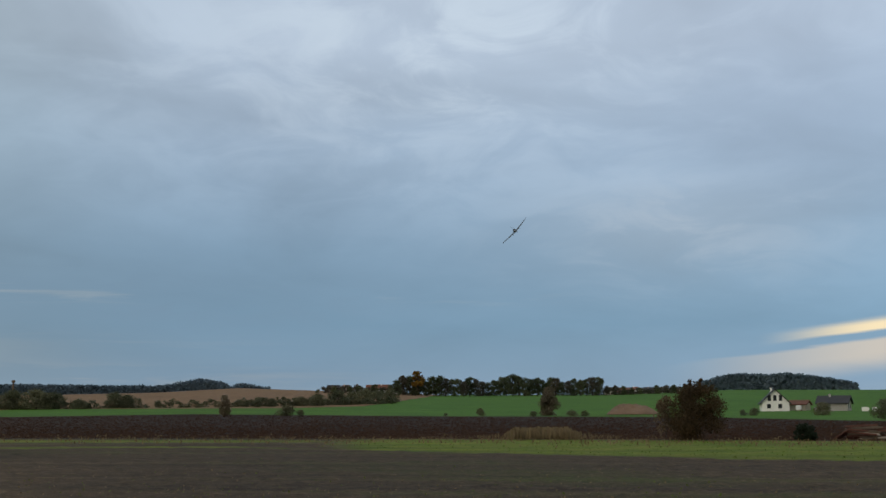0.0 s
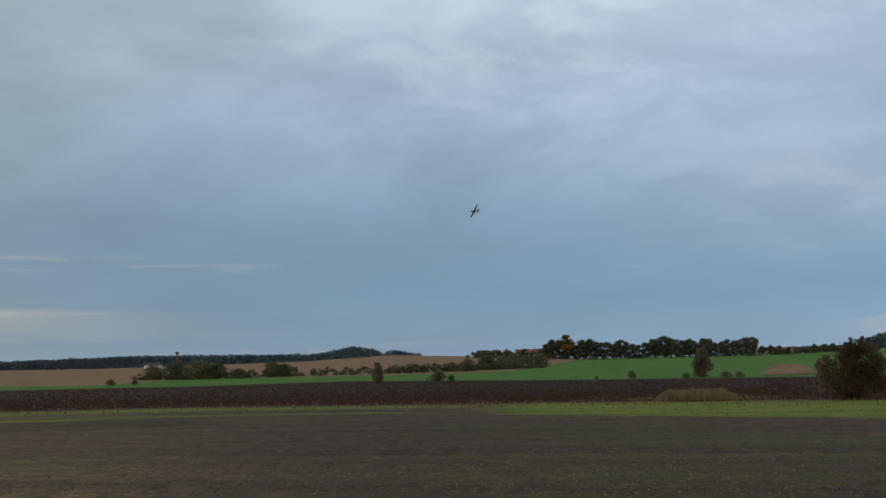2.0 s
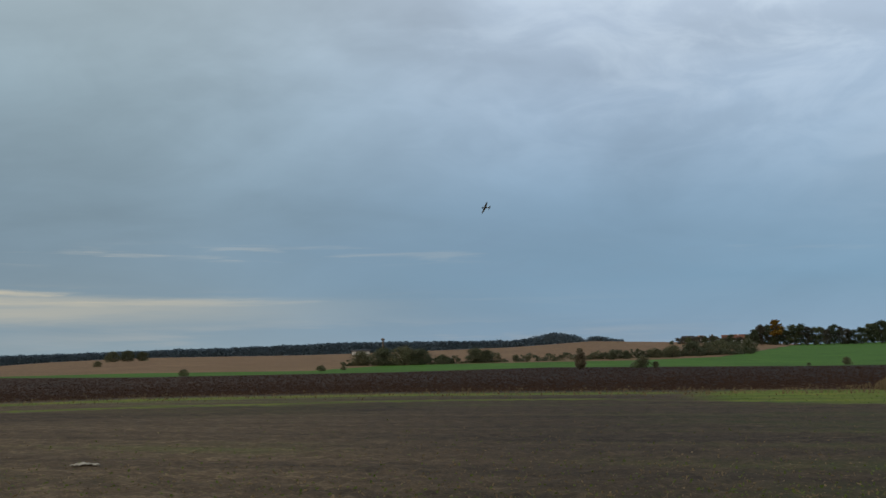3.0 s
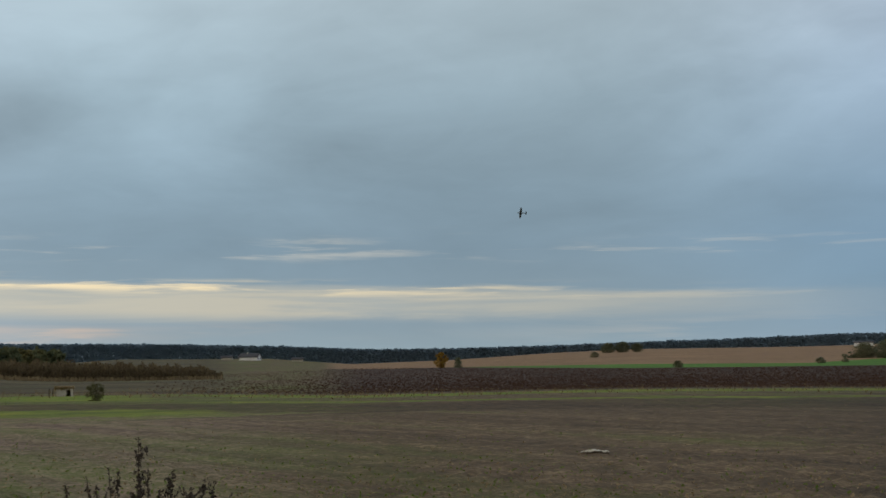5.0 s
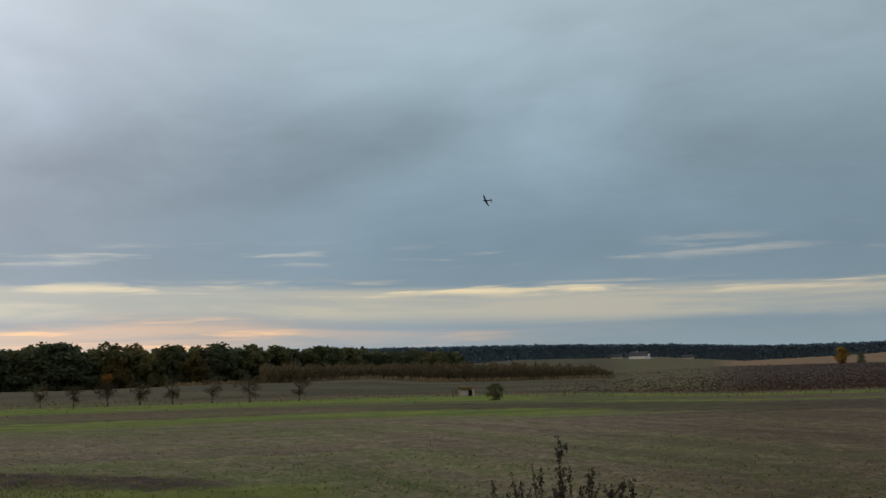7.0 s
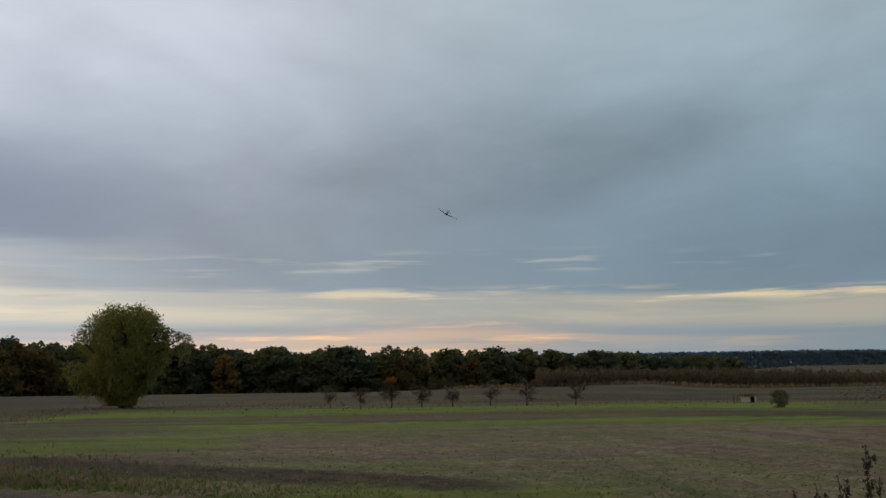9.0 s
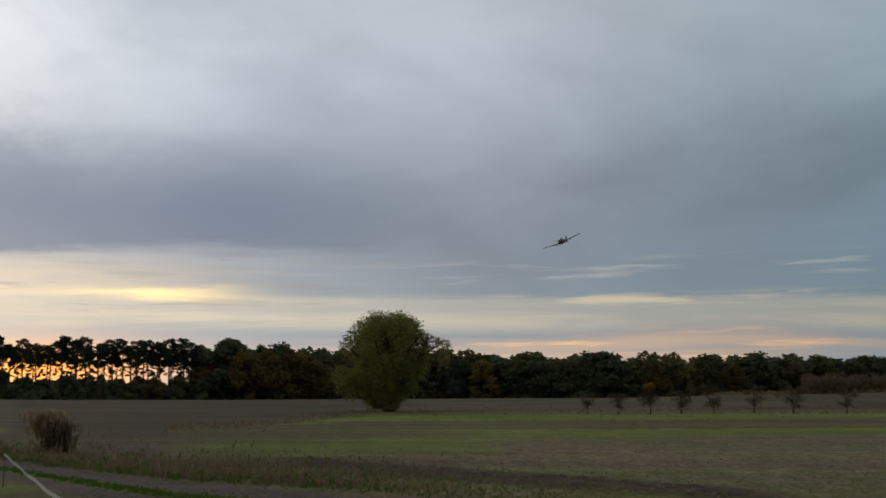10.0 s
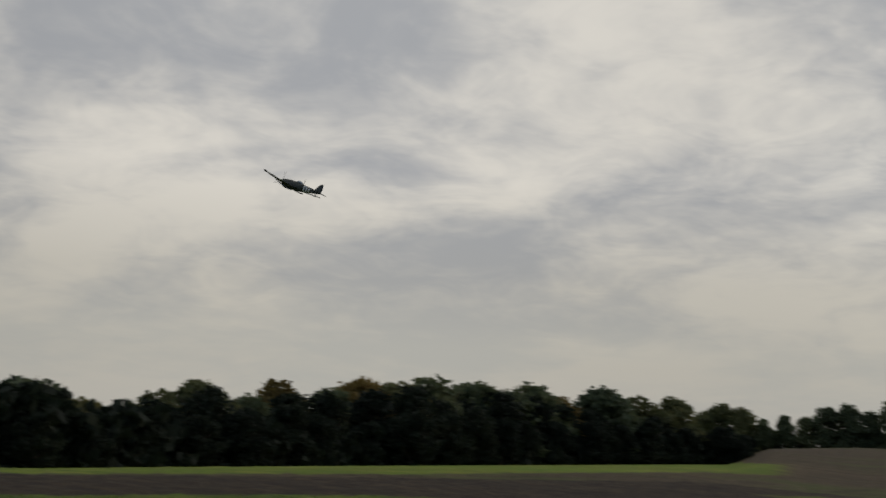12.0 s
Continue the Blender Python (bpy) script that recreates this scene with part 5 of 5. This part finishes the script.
def build_village_trees():
    rnd = random.Random(3)
    prof = table((-13, 1.3), (-11, 1.35), (-9, 1.3), (-8, 1.45), (-7.6, 1.7), (-7.2, 1.95), (-6.8, 1.65), (-6, 1.6), (-5, 1.75), (-4, 1.8), (-3.4, 1.95), (-2.8, 1.9), (-2.2, 1.6), (-1.4, 1.85), (-.9, 1.6), (-.3, 1.85), (.4, 1.85),
                 (.8, 1.7), (1.6, 1.85), (2.2, 1.8), (2.6, 1.45), (4, 1.4), (5, 1.45), (6, 1.3))
    az = -13.2
    while az < 6.3:
        core = -7.6 < az < 2.4
        r = 960 + rnd.uniform(-15, 15)
        base = 1.0
        h = (r * math.tan(radians(float(prof(az)) - base + .1)) + 1) * rnd.uniform(.85, 1.08) * (1 if core else rnd.uniform(.6, 1.05))
        m = spot(az, r, rnd.uniform(0, 360), h / 15, 0.5)
        m.translation.z = EYE_HEIGHT + r * math.tan(radians(base - .1))
        copy_thing(rnd.choice(VILLAGE), m)
        az += .30 if core else .40
    m = spot(1.28, 935, 10, 1.13, 0)
    m.translation.z = EYE_HEIGHT + 935 * math.tan(radians(1.2))
    copy_thing(GOLD, m)
    rows = [(a, 990, 1 + 990 * math.tan(radians(float(prof(a)) - .95)) * rnd.uniform(.55, .85), 10) for a in np.arange(-13, 6.2, .3)]
    joined_wood("village_scrub", "dark scrub and gardens behind the village trees", rows, LEAF_VILLAGE, 93, 0.9, 260)
    rows = [(a, distance_at(a, float(np.interp(a, [2, 10, 16, 22], [.55, .42, .36, .33]))), rnd.uniform(1.5, 4.5), 6) for a in [*np.arange(2.4, 10.2, .18), *np.arange(16.6, 22.4, .2), *np.arange(11, 13.4, .3), *np.arange(14.4, 16.4, .25)]]
    joined_wood("hedgerow", "low brown and olive hedgerow along the field borders", rows, LEAF_FIELD, 94, 0.4, 320)


def heap(name, label, az, r, w, d, h, mat, seed, flat=0.5):
    """A heap of earth with a flattened, crumbled top."""
    n, bm = 34, bmesh.new()
    grid = []
    for i in range(n):
        row = []
        for j in range(n):
            u, v = 2 * i / (n - 1) - 1, 2 * j / (n - 1) - 1
            q = math.hypot(u, v)
            z = h * min(1, max(0, (1 - q) / (1 - flat))) ** 0.8
            z *= 0.85 + 0.3 * noise.noise((u * 2 + seed, v * 2, 0)) + 0.16 * noise.noise((u * 9, v * 9, seed))
            row.append(bm.verts.new((u * w / 2, v * d / 2, z - .06 if q > .98 else z + .04 * noise.noise((u * 20, v * 20, seed)))))
        grid.append(row)
    for i in range(n - 1):
        for j in range(n - 1):
            bm.faces.new((grid[i][j], grid[i + 1][j], grid[i + 1][j + 1], grid[i][j + 1]))
    me = bpy.data.meshes.new(name)
    bm.to_mesh(me)
    bm.free()
    me.materials.append(mat)
    ob = new(name, me)
    ob.matrix_basis = spot(az, r, az)
    return tagged(ob, label, "earth heap")


def build_small_things():
    heap("earth_mound", "flat topped heap of brown earth beside the mown grass", 115.5, distance_at(115.5, -2.9) + 1.6, 3.9, 3.4, 1.0, HEAP, 3.0, 0.42)
    r = distance_at(-9.2, -.05)
    heap("sand_mound", "broad low heap of sandy earth at the field's edge", -9.2, r + 12, r * math.tan(radians(2.6)), 24, r * math.tan(radians(.5)), SAND, 7.0, 0.5)
    # barrier tape on posts
    a, b = (106.85, 23.9), (103.87, 13.5)
    pa, pb = [Vector((-r * math.sin(radians(z)), r * math.cos(radians(z)), 0.6)) for z, r in (a, b)]
    pc = pb + (pb - pa) * 0.7
    bm = bmesh.new()
    last = None
    for i in range(41):
        t = i / 40
        p = pa.lerp(pc, t) + Vector((0, 0, -.06 * math.sin(math.pi * t) + .01 * math.sin(t * 37)))
        tilt = .35 * math.sin(t * 9)
        side = Vector((math.sin(tilt) * .026, 0, math.cos(tilt) * .026))
        cur = [bm.verts.new(p + side), bm.verts.new(p - side)]
        if last:
            bm.faces.new((last[0], cur[0], cur[1], last[1]))
        last = cur
    bmesh.ops.solidify(bm, geom=bm.faces[:], thickness=0.003)
    fence = thing("barrier_tape", Matrix(), "white barrier tape stretched between two thin posts", "barrier")
    part("tape", bm, TAPE, fence)
    for p in (pa, pc):
        part("post", loft_up([(-.1, .014), (.5, .012), (.63, .011)], 7), TIMBER, fence).matrix_basis = Matrix.Translation((p.x, p.y, 0))
    # pampas-like clump beside the track
    rng = np.random.default_rng(61)
    ob = thing("grass_clump", spot(104.9, 37.2, 104.9), "tall clump of grass with pale plumes beside the track", "grass")
    pts = rng.normal(0, .15, (900, 3)) * [1.0, 1, 0] + np.array([.1, 0, 0])
    pts[:, 2] = .05 + .75 * rng.random(900)
    pts[:, :2] *= (1.25 + .35 * pts[:, 2:3])
    part("leaves", quick_mesh("leaves", *cards(pts, 0.045, rng, 6, 0.8), STRAW_DULL), None, ob)
    pts = rng.normal(0, .14, (700, 3)) * [1.3, 1, 0] + np.array([-.15, 0, 0])
    pts[:, 2] = .55 + .6 * rng.random(700)
    pts[:, :2] *= (.75 + .7 * pts[:, 2:3])
    part("plume_tuft", quick_mesh("plume_tuft", *cards(pts, 0.05, rng, 4, 0.85), STRAW), None, ob, "pale dry plumes")
    # stone culvert in the ditch
    r = distance_at(59.5, -1.08)
    ob = thing("culvert", spot(59.5, r, 59.5), "low concrete culvert with a dry grass top and a dark opening", "culvert")
    wall = box(bmesh.new(), -.45, .25, -.5, .5, 0, .5)
    bmesh.ops.bevel(wall, geom=wall.edges[:], offset=0.05, segments=2, affect="EDGES")
    part("wall", wall, CONCRETE, ob)
    slab = box(bmesh.new(), -.5, .72, -.55, .55, .46, .55)
    bmesh.ops.bevel(slab, geom=slab.edges[:], offset=0.03, segments=2, affect="EDGES")
    part("slab", slab, CONCRETE, ob)
    part("wall", box(bmesh.new(), .55, .7, -.6, .6, 0, .5), CONCRETE, ob)
    part("back", box(bmesh.new(), .25, .55, .4, .5, 0, .5), EARTH, ob)
    pts = np.stack([rng.uniform(-.55, .75, 900), rng.uniform(-.6, .6, 900), rng.uniform(.5, .68, 900)], -1)
    part("turf", quick_mesh("turf", *cards(pts, 0.1, rng, 1.5, 0.4), STRAW), None, ob, "dry grass on top")
    for x in (-.7, -.95):
        part("post", box(bmesh.new(), x - .04, x + .04, -.04, .04, -.1, .55), TIMBER, ob)
    # pile of old timber by the grass strip
    r = distance_at(-19.6, -1.2)
    pile = thing("timber_pile", spot(-19.6, r, -19.6), "pile of old boards and weathered timber beside the grass strip", "timber pile")
    rnd = random.Random(21)
    for i in range(26):
        row = i // 5
        m = pose(rnd.uniform(-.1, .9), rnd.uniform(-.5, .5), .08 + row * .16, rnd.uniform(-4, 4), rnd.uniform(-6, 6), rnd.uniform(-14, 14))
        part("board", box(bmesh.new(), -1.0, 1.0, -.12, .12, -.05, .06, m), rnd.choice((TIMBER, TIMBER, CONCRETE, TIMBER_RED)), pile)
    for i in range(5):
        m = pose(-1.25 + .1 * i, -.5 + .22 * i, .36, 0, -32, rnd.uniform(-5, 5))
        part("board", box(bmesh.new(), -.75, .75, -.12, .12, -.03, .03, m), TIMBER_RED, pile)
    # scrap of pale sheeting on the field
    r = distance_at(34.2, -4.05)
    bm = bmesh.new()
    bmesh.ops.create_grid(bm, x_segments=14, y_segments=6, size=1)
    for v in bm.verts:
        v.co = Vector((v.co.x * .27, v.co.y * .14 * (1 - .5 * abs(v.co.x)), .03 + .05 * noise.noise((v.co.x * 4, v.co.y * 4, 2)) + .03 * (1 - abs(v.co.x))))
    bmesh.ops.solidify(bm, geom=bm.faces[:], thickness=0.006)
    me = bpy.data.meshes.new("plastic_scrap")
    bm.to_mesh(me)
    bm.free()
    me.materials.append(STRAW_SHEET)
    ob = new("plastic_scrap", me)
    ob.matrix_basis = spot(34.2, r, 40)
    tagged(ob, "crumpled pale scrap of sheeting lying on the soil", "scrap")


STRAW_SHEET = plain("pale_sheeting", (.42, .38, .30), 0.7, 0, 8.0, 0.2, 0.2)


def build_weed():
    """Dry dock stems with dark seed heads, close to the camera."""
    rng = np.random.default_rng(77)
    az, r = 55.3, 8.0
    ob = thing("dock_weed", spot(az, r, az), "dry dark brown dock weed with seed heads on many stems", "weed")
    a_top = [(0.0, 1.27, 1.0), (.06, 1.1, .5), (.22, 1.06, .8), (.33, .98, .7), (.42, 1.0, .7), (.47, 1.0, .6), (-.12, 1.08, .4), (-.17, 1.12, .35), (-.25, .98, .4), (-.32, .95, .35), (-.4, .9, .35), (-.47, .92, .4), (.14, .95, .5),
             (-.06, .9, .8), (.36, .86, .6), (-.2, .82, .9), (-.1, .78, 1.0), (.05, .85, .9), (.28, .8, .8), (.52, .8, .4), (-.52, .8, .3), (-.35, .78, .5), (-.58, .86, .2), (-.44, 1.0, .2), (-.3, 1.06, .2), (-.5, .7, .3), (-.22, .7, .5), (.58, .9, .3), (.4, .72, .6), (-.02, .7, .9), (.2, .68, .8)]
    for i, (x, h, dens) in enumerate(a_top):
        y = rng.uniform(-.2, .2)
        base = (x * .35, y * .5, -.05)
        bend = rng.uniform(-.04, .04)
        line = [(base, .007), ((x * .7 + bend, y * .8, h * .5), .005), ((x, y, h), .002)]
        lines, seeds = [line], []
        for k in range(int(4 + 6 * dens)):
            t = rng.uniform(.5, .95)
            p = Vector((x * .7 + bend, y * .8, h * .5)).lerp(Vector((x, y, h)), (t - .5) * 2)
            a = rng.random() * 6.28
            ln = rng.uniform(.05, .16) * (1.2 - t) * 2
            tip = p + Vector((math.cos(a) * ln * .6, math.sin(a) * ln * .6, ln))
            lines.append([(p, .003), (tip, .001)])
            for s in np.linspace(.1, 1, 5):
                seeds.append(p.lerp(tip, s))
        for t in np.linspace(.72, 1, 12):
            seeds.append(Vector((x * .7 + bend, y * .8, h * .5)).lerp(Vector((x, y, h)), (t - .5) * 2))
        co, faces = tubes(lines, 5)
        stem = part("stem", mesh_of("stem", co, faces, STEM), None, ob)
        pts = np.array([tuple(s) for s in seeds])
        reps = max(3, int(8 * dens))
        pts = np.repeat(pts, reps, 0) + rng.normal(0, .006 + .004 * dens, (len(pts) * reps, 3))
        part("seed_head", quick_mesh("seed_head", *cards(pts, 0.011, rng, 1.8, 0.4), SEED), None, stem)
    pts = rng.normal(0, 1, (240, 3)) * [.28, .15, 0] + [0, 0, 0]
    pts[:, 2] = rng.uniform(.1, .75, 240)
    part("leaves", quick_mesh("leaves", *cards(pts, 0.035, rng, 2.5, 0.5), SEED), None, ob, "withered leaves")


build_field_plants()
build_willow()
build_growth()
build_houses()
build_village_trees()
build_small_things()
build_weed()


# ---- the flying model ----
PAINT_TOP = plain("camouflage_paint", (.022, .026, .022), 0.5, 0, 9.0, 0.35, 0.05)
PAINT_WHITE = plain("white_band_paint", (.62, .62, .60), 0.45, 0, 9.0, 0.06, 0.0)
PAINT_BLACK = plain("black_band_paint", (.015, .015, .016), 0.45, 0, 9.0, 0.2, 0.0)
PAINT_GREY = plain("grey_belly_paint", (.035, .04, .045), 0.45, 0, 9.0, 0.2, 0.05)
SPINNER = plain("pale_green_spinner", (.30, .36, .20), 0.4, 0, 9.0, 0.1, 0.0)
RUBBER = plain("black_rubber", (.02, .02, .02), 0.8, 0, 9.0, 0.2, 0.0)
CANOPY, _n, _b = material("clear_canopy", 0.08, 0.0, 0.6)
_b.inputs["Base Color"].default_value = (.12, .15, .18, 1)
LAMP_RED, _n, _b = material("red_tip_lamp", 0.4)
_b.inputs["Emission Color"].default_value, _b.inputs["Emission Strength"].default_value = (1.0, 0.12, 0.05, 1), 1.5


def loft(sections, sides=14):
    """A skin over oval sections (y, width, height, z)."""
    bm = bmesh.new()
    rings = []
    for y, w, h, z in sections:
        rings.append([bm.verts.new((math.cos(2 * math.pi * k / sides) * w / 2, y, z + math.sin(2 * math.pi * k / sides) * h / 2)) for k in range(sides)])
    for a, b in zip(rings, rings[1:]):
        for k in range(sides):
            bm.faces.new((a[k], a[(k + 1) % sides], b[(k + 1) % sides], b[k]))
    bm.faces.new(rings[0][::-1])
    bm.faces.new(rings[-1])
    bmesh.ops.recalc_face_normals(bm, faces=bm.faces)
    for f in bm.faces:
        f.smooth = True
    return bm


def blade_wing(stations, side=1, upright=False):
    """A thin lens-shaped wing: stations of (out, leading y, trailing y, rise, thickness)."""
    bm = bmesh.new()
    rings = []
    for s, y1, y0, z, t in stations:
        ring = []
        for f, up in ((0, 0), (.12, .8), (.35, 1), (.7, .5), (1, 0), (.7, -.3), (.35, -.5), (.12, -.4)):
            y, h = y1 + (y0 - y1) * f, t * up
            ring.append(bm.verts.new((h, y, z + s) if upright else (s * side, y, z + h)))
        rings.append(ring)
    for a, b in zip(rings, rings[1:]):
        for k in range(8):
            bm.faces.new((a[k], a[(k + 1) % 8], b[(k + 1) % 8], b[k]))
    bm.faces.new(rings[0])
    bm.faces.new(rings[-1][::-1])
    bmesh.ops.recalc_face_normals(bm, faces=bm.faces)
    return bm


def build_plane():
    ob = thing("model_aircraft", pose(0, 0, 0), "dark camouflaged model fighter aeroplane with black and white fuselage bands", "model aircraft")
    body = [(.37, .052, .056, .0), (.34, .085, .09, .0), (.28, .10, .115, .0), (.15, .105, .135, .0), (.02, .105, .14, .0), (-.10, .098, .122, .004), (-.19, .088, .106, .007)]
    part("fuselage", loft(body), PAINT_TOP, ob)
    cuts = [(-.19, .088, .106, .007), (-.213, .083, .101, .009), (-.243, .078, .095, .011), (-.266, .073, .09, .013), (-.296, .068, .084, .015), (-.319, .063, .078, .017)]
    for i, (a, b) in enumerate(zip(cuts, cuts[1:])):
        part("fuselage_band", loft([a, b]), PAINT_BLACK if i % 2 else PAINT_WHITE, ob)
    part("tail_cone", loft([cuts[-1], (-.42, .045, .06, .02), (-.52, .022, .035, .025), (-.55, .012, .02, .026)]), PAINT_TOP, ob)
    part("engine_cowl", loft([(.35, .03, .03, -.045), (.30, .05, .04, -.06), (.12, .05, .035, -.068), (.05, .02, .015, -.06)], 8), PAINT_GREY, ob)
    for side, name in ((1, "wing"), (-1, "wing")):
        st = []
        for k in range(11):
            s = k / 10
            chord = 0.245 * math.sqrt(max(0.012, 1 - s ** 2.3))
            lead = 0.225 - 0.075 * s * s
            st.append((0.03 + 0.57 * s, lead - 0.03 * s * (s > .8), lead - chord, -.045 + 0.055 * s, 0.022 * (1 - 0.75 * s) + 0.003))
        w = part(name, blade_wing(st, side), PAINT_TOP, ob)
        t = bmesh.new()
        bmesh.ops.create_icosphere(t, subdivisions=1, radius=0.007, matrix=Matrix.Translation((side * 0.592, 0.1035, 0.008)))
        if side < 0:
            part("tip_lamp", t, LAMP_RED, w, "small glowing red lamp")
            # added box that hides the lamp from behind and from the side
            part("lamp_housing", box(bmesh.new(), -.606, -.578, .085, .104, -.006, .022), PAINT_BLACK, w)
        else:
            t.free()
        can = loft([(.16, .012, .012, -.04), (.12, .018, .018, -.055), (-.06, .02, .02, -.065), (-.1, .01, .012, -.06)], 8)
        bmesh.ops.translate(can, verts=can.verts, vec=(side * 0.16, 0.1, 0.0))
        part("radiator", can, PAINT_GREY, w)
        gun = bmesh.new()
        bmesh.ops.create_cone(gun, segments=6, radius1=0.006, radius2=0.005, depth=0.09, cap_ends=True, matrix=Matrix.Translation((side * 0.2, 0.24, -.03)) @ Euler((radians(90), 0, 0)).to_matrix().to_4x4())
        part("cannon", gun, PAINT_BLACK, w)
        tail = [(0.01 + 0.19 * s, -.41 - .03 * s * s, -.41 - .03 * s * s - .115 * math.sqrt(max(.02, 1 - s ** 2.4)), .03, .008) for s in (0, .2, .4, .6, .8, .93, 1)]
        part("tailplane", blade_wing(tail, side), PAINT_TOP, ob)
    fin = [(0.145 * s, -.548 + .02 * s ** 3 + .155 * math.sqrt(max(.04, 1 - s ** 2.2)) - .02 * s, -.548 - .012 * math.sin(math.pi * s) + .02 * s ** 3, .02, .008) for s in (0, .2, .4, .6, .75, .88, .96, 1)]
    part("fin", blade_wing(fin, 1, True), PAINT_TOP, ob)
    part("canopy", loft([(.05, .03, .014, .064), (.02, .05, .042, .070), (-.03, .052, .048, .072), (-.08, .046, .034, .066), (-.12, .02, .012, .06)], 10), CANOPY, ob, "clear cockpit canopy")
    mast = bmesh.new()
    bmesh.ops.create_cone(mast, segments=6, radius1=0.004, radius2=0.002, depth=0.085, cap_ends=True, matrix=Matrix.Translation((0, -.115, .10)))
    part("aerial", mast, PAINT_BLACK, ob)
    wheel = bmesh.new()
    bmesh.ops.create_cone(wheel, segments=10, radius1=0.014, radius2=0.014, depth=0.012, cap_ends=True, matrix=Matrix.Translation((0, -.46, -.035)) @ Euler((0, radians(90), 0)).to_matrix().to_4x4())
    bmesh.ops.create_cone(wheel, segments=6, radius1=0.004, radius2=0.004, depth=0.035, cap_ends=True, matrix=Matrix.Translation((0, -.455, -.015)))
    part("tail_wheel", wheel, RUBBER, ob)
    prop = thing("propeller", pose(0, .385, 0), "", "")
    prop.parent = ob
    part("spinner", loft([(-.015, .056, .056, 0), (.02, .05, .05, 0), (.05, .03, .03, 0), (.066, .008, .008, 0)]), SPINNER, prop, "pale green spinner")
    for k in range(3):
        bl = bmesh.new()
        bmesh.ops.create_cube(bl, size=1, matrix=Euler((0, radians(120 * k), 0)).to_matrix().to_4x4() @ pose(0, 0, .085, 0, 0, 35) @ Matrix.Diagonal((.008, .003, .13, 1)))
        part("blade", bl, PAINT_BLACK, prop)
    return ob, prop


AIRCRAFT, PROPELLER = build_plane()
done(*OAKS, *DARKS, *ORANGES, *PINES, *BUSHES, *HEDGES, *VILLAGE, GOLD, *AMBERS, *SPRUCES)


def motions():
    walk(AIRCRAFT, [(t, pose(x, y, z, rx, ry, rz) @ Matrix.Translation((0, -.1, 0))) for t, x, y, z, rx, ry, rz in FLIGHT])
    walk(PROPELLER, [(k / FPS, pose(0, .385, 0, 0, 77.0 * k, 0)) for k in range(12 * FPS + 1)])


motions()
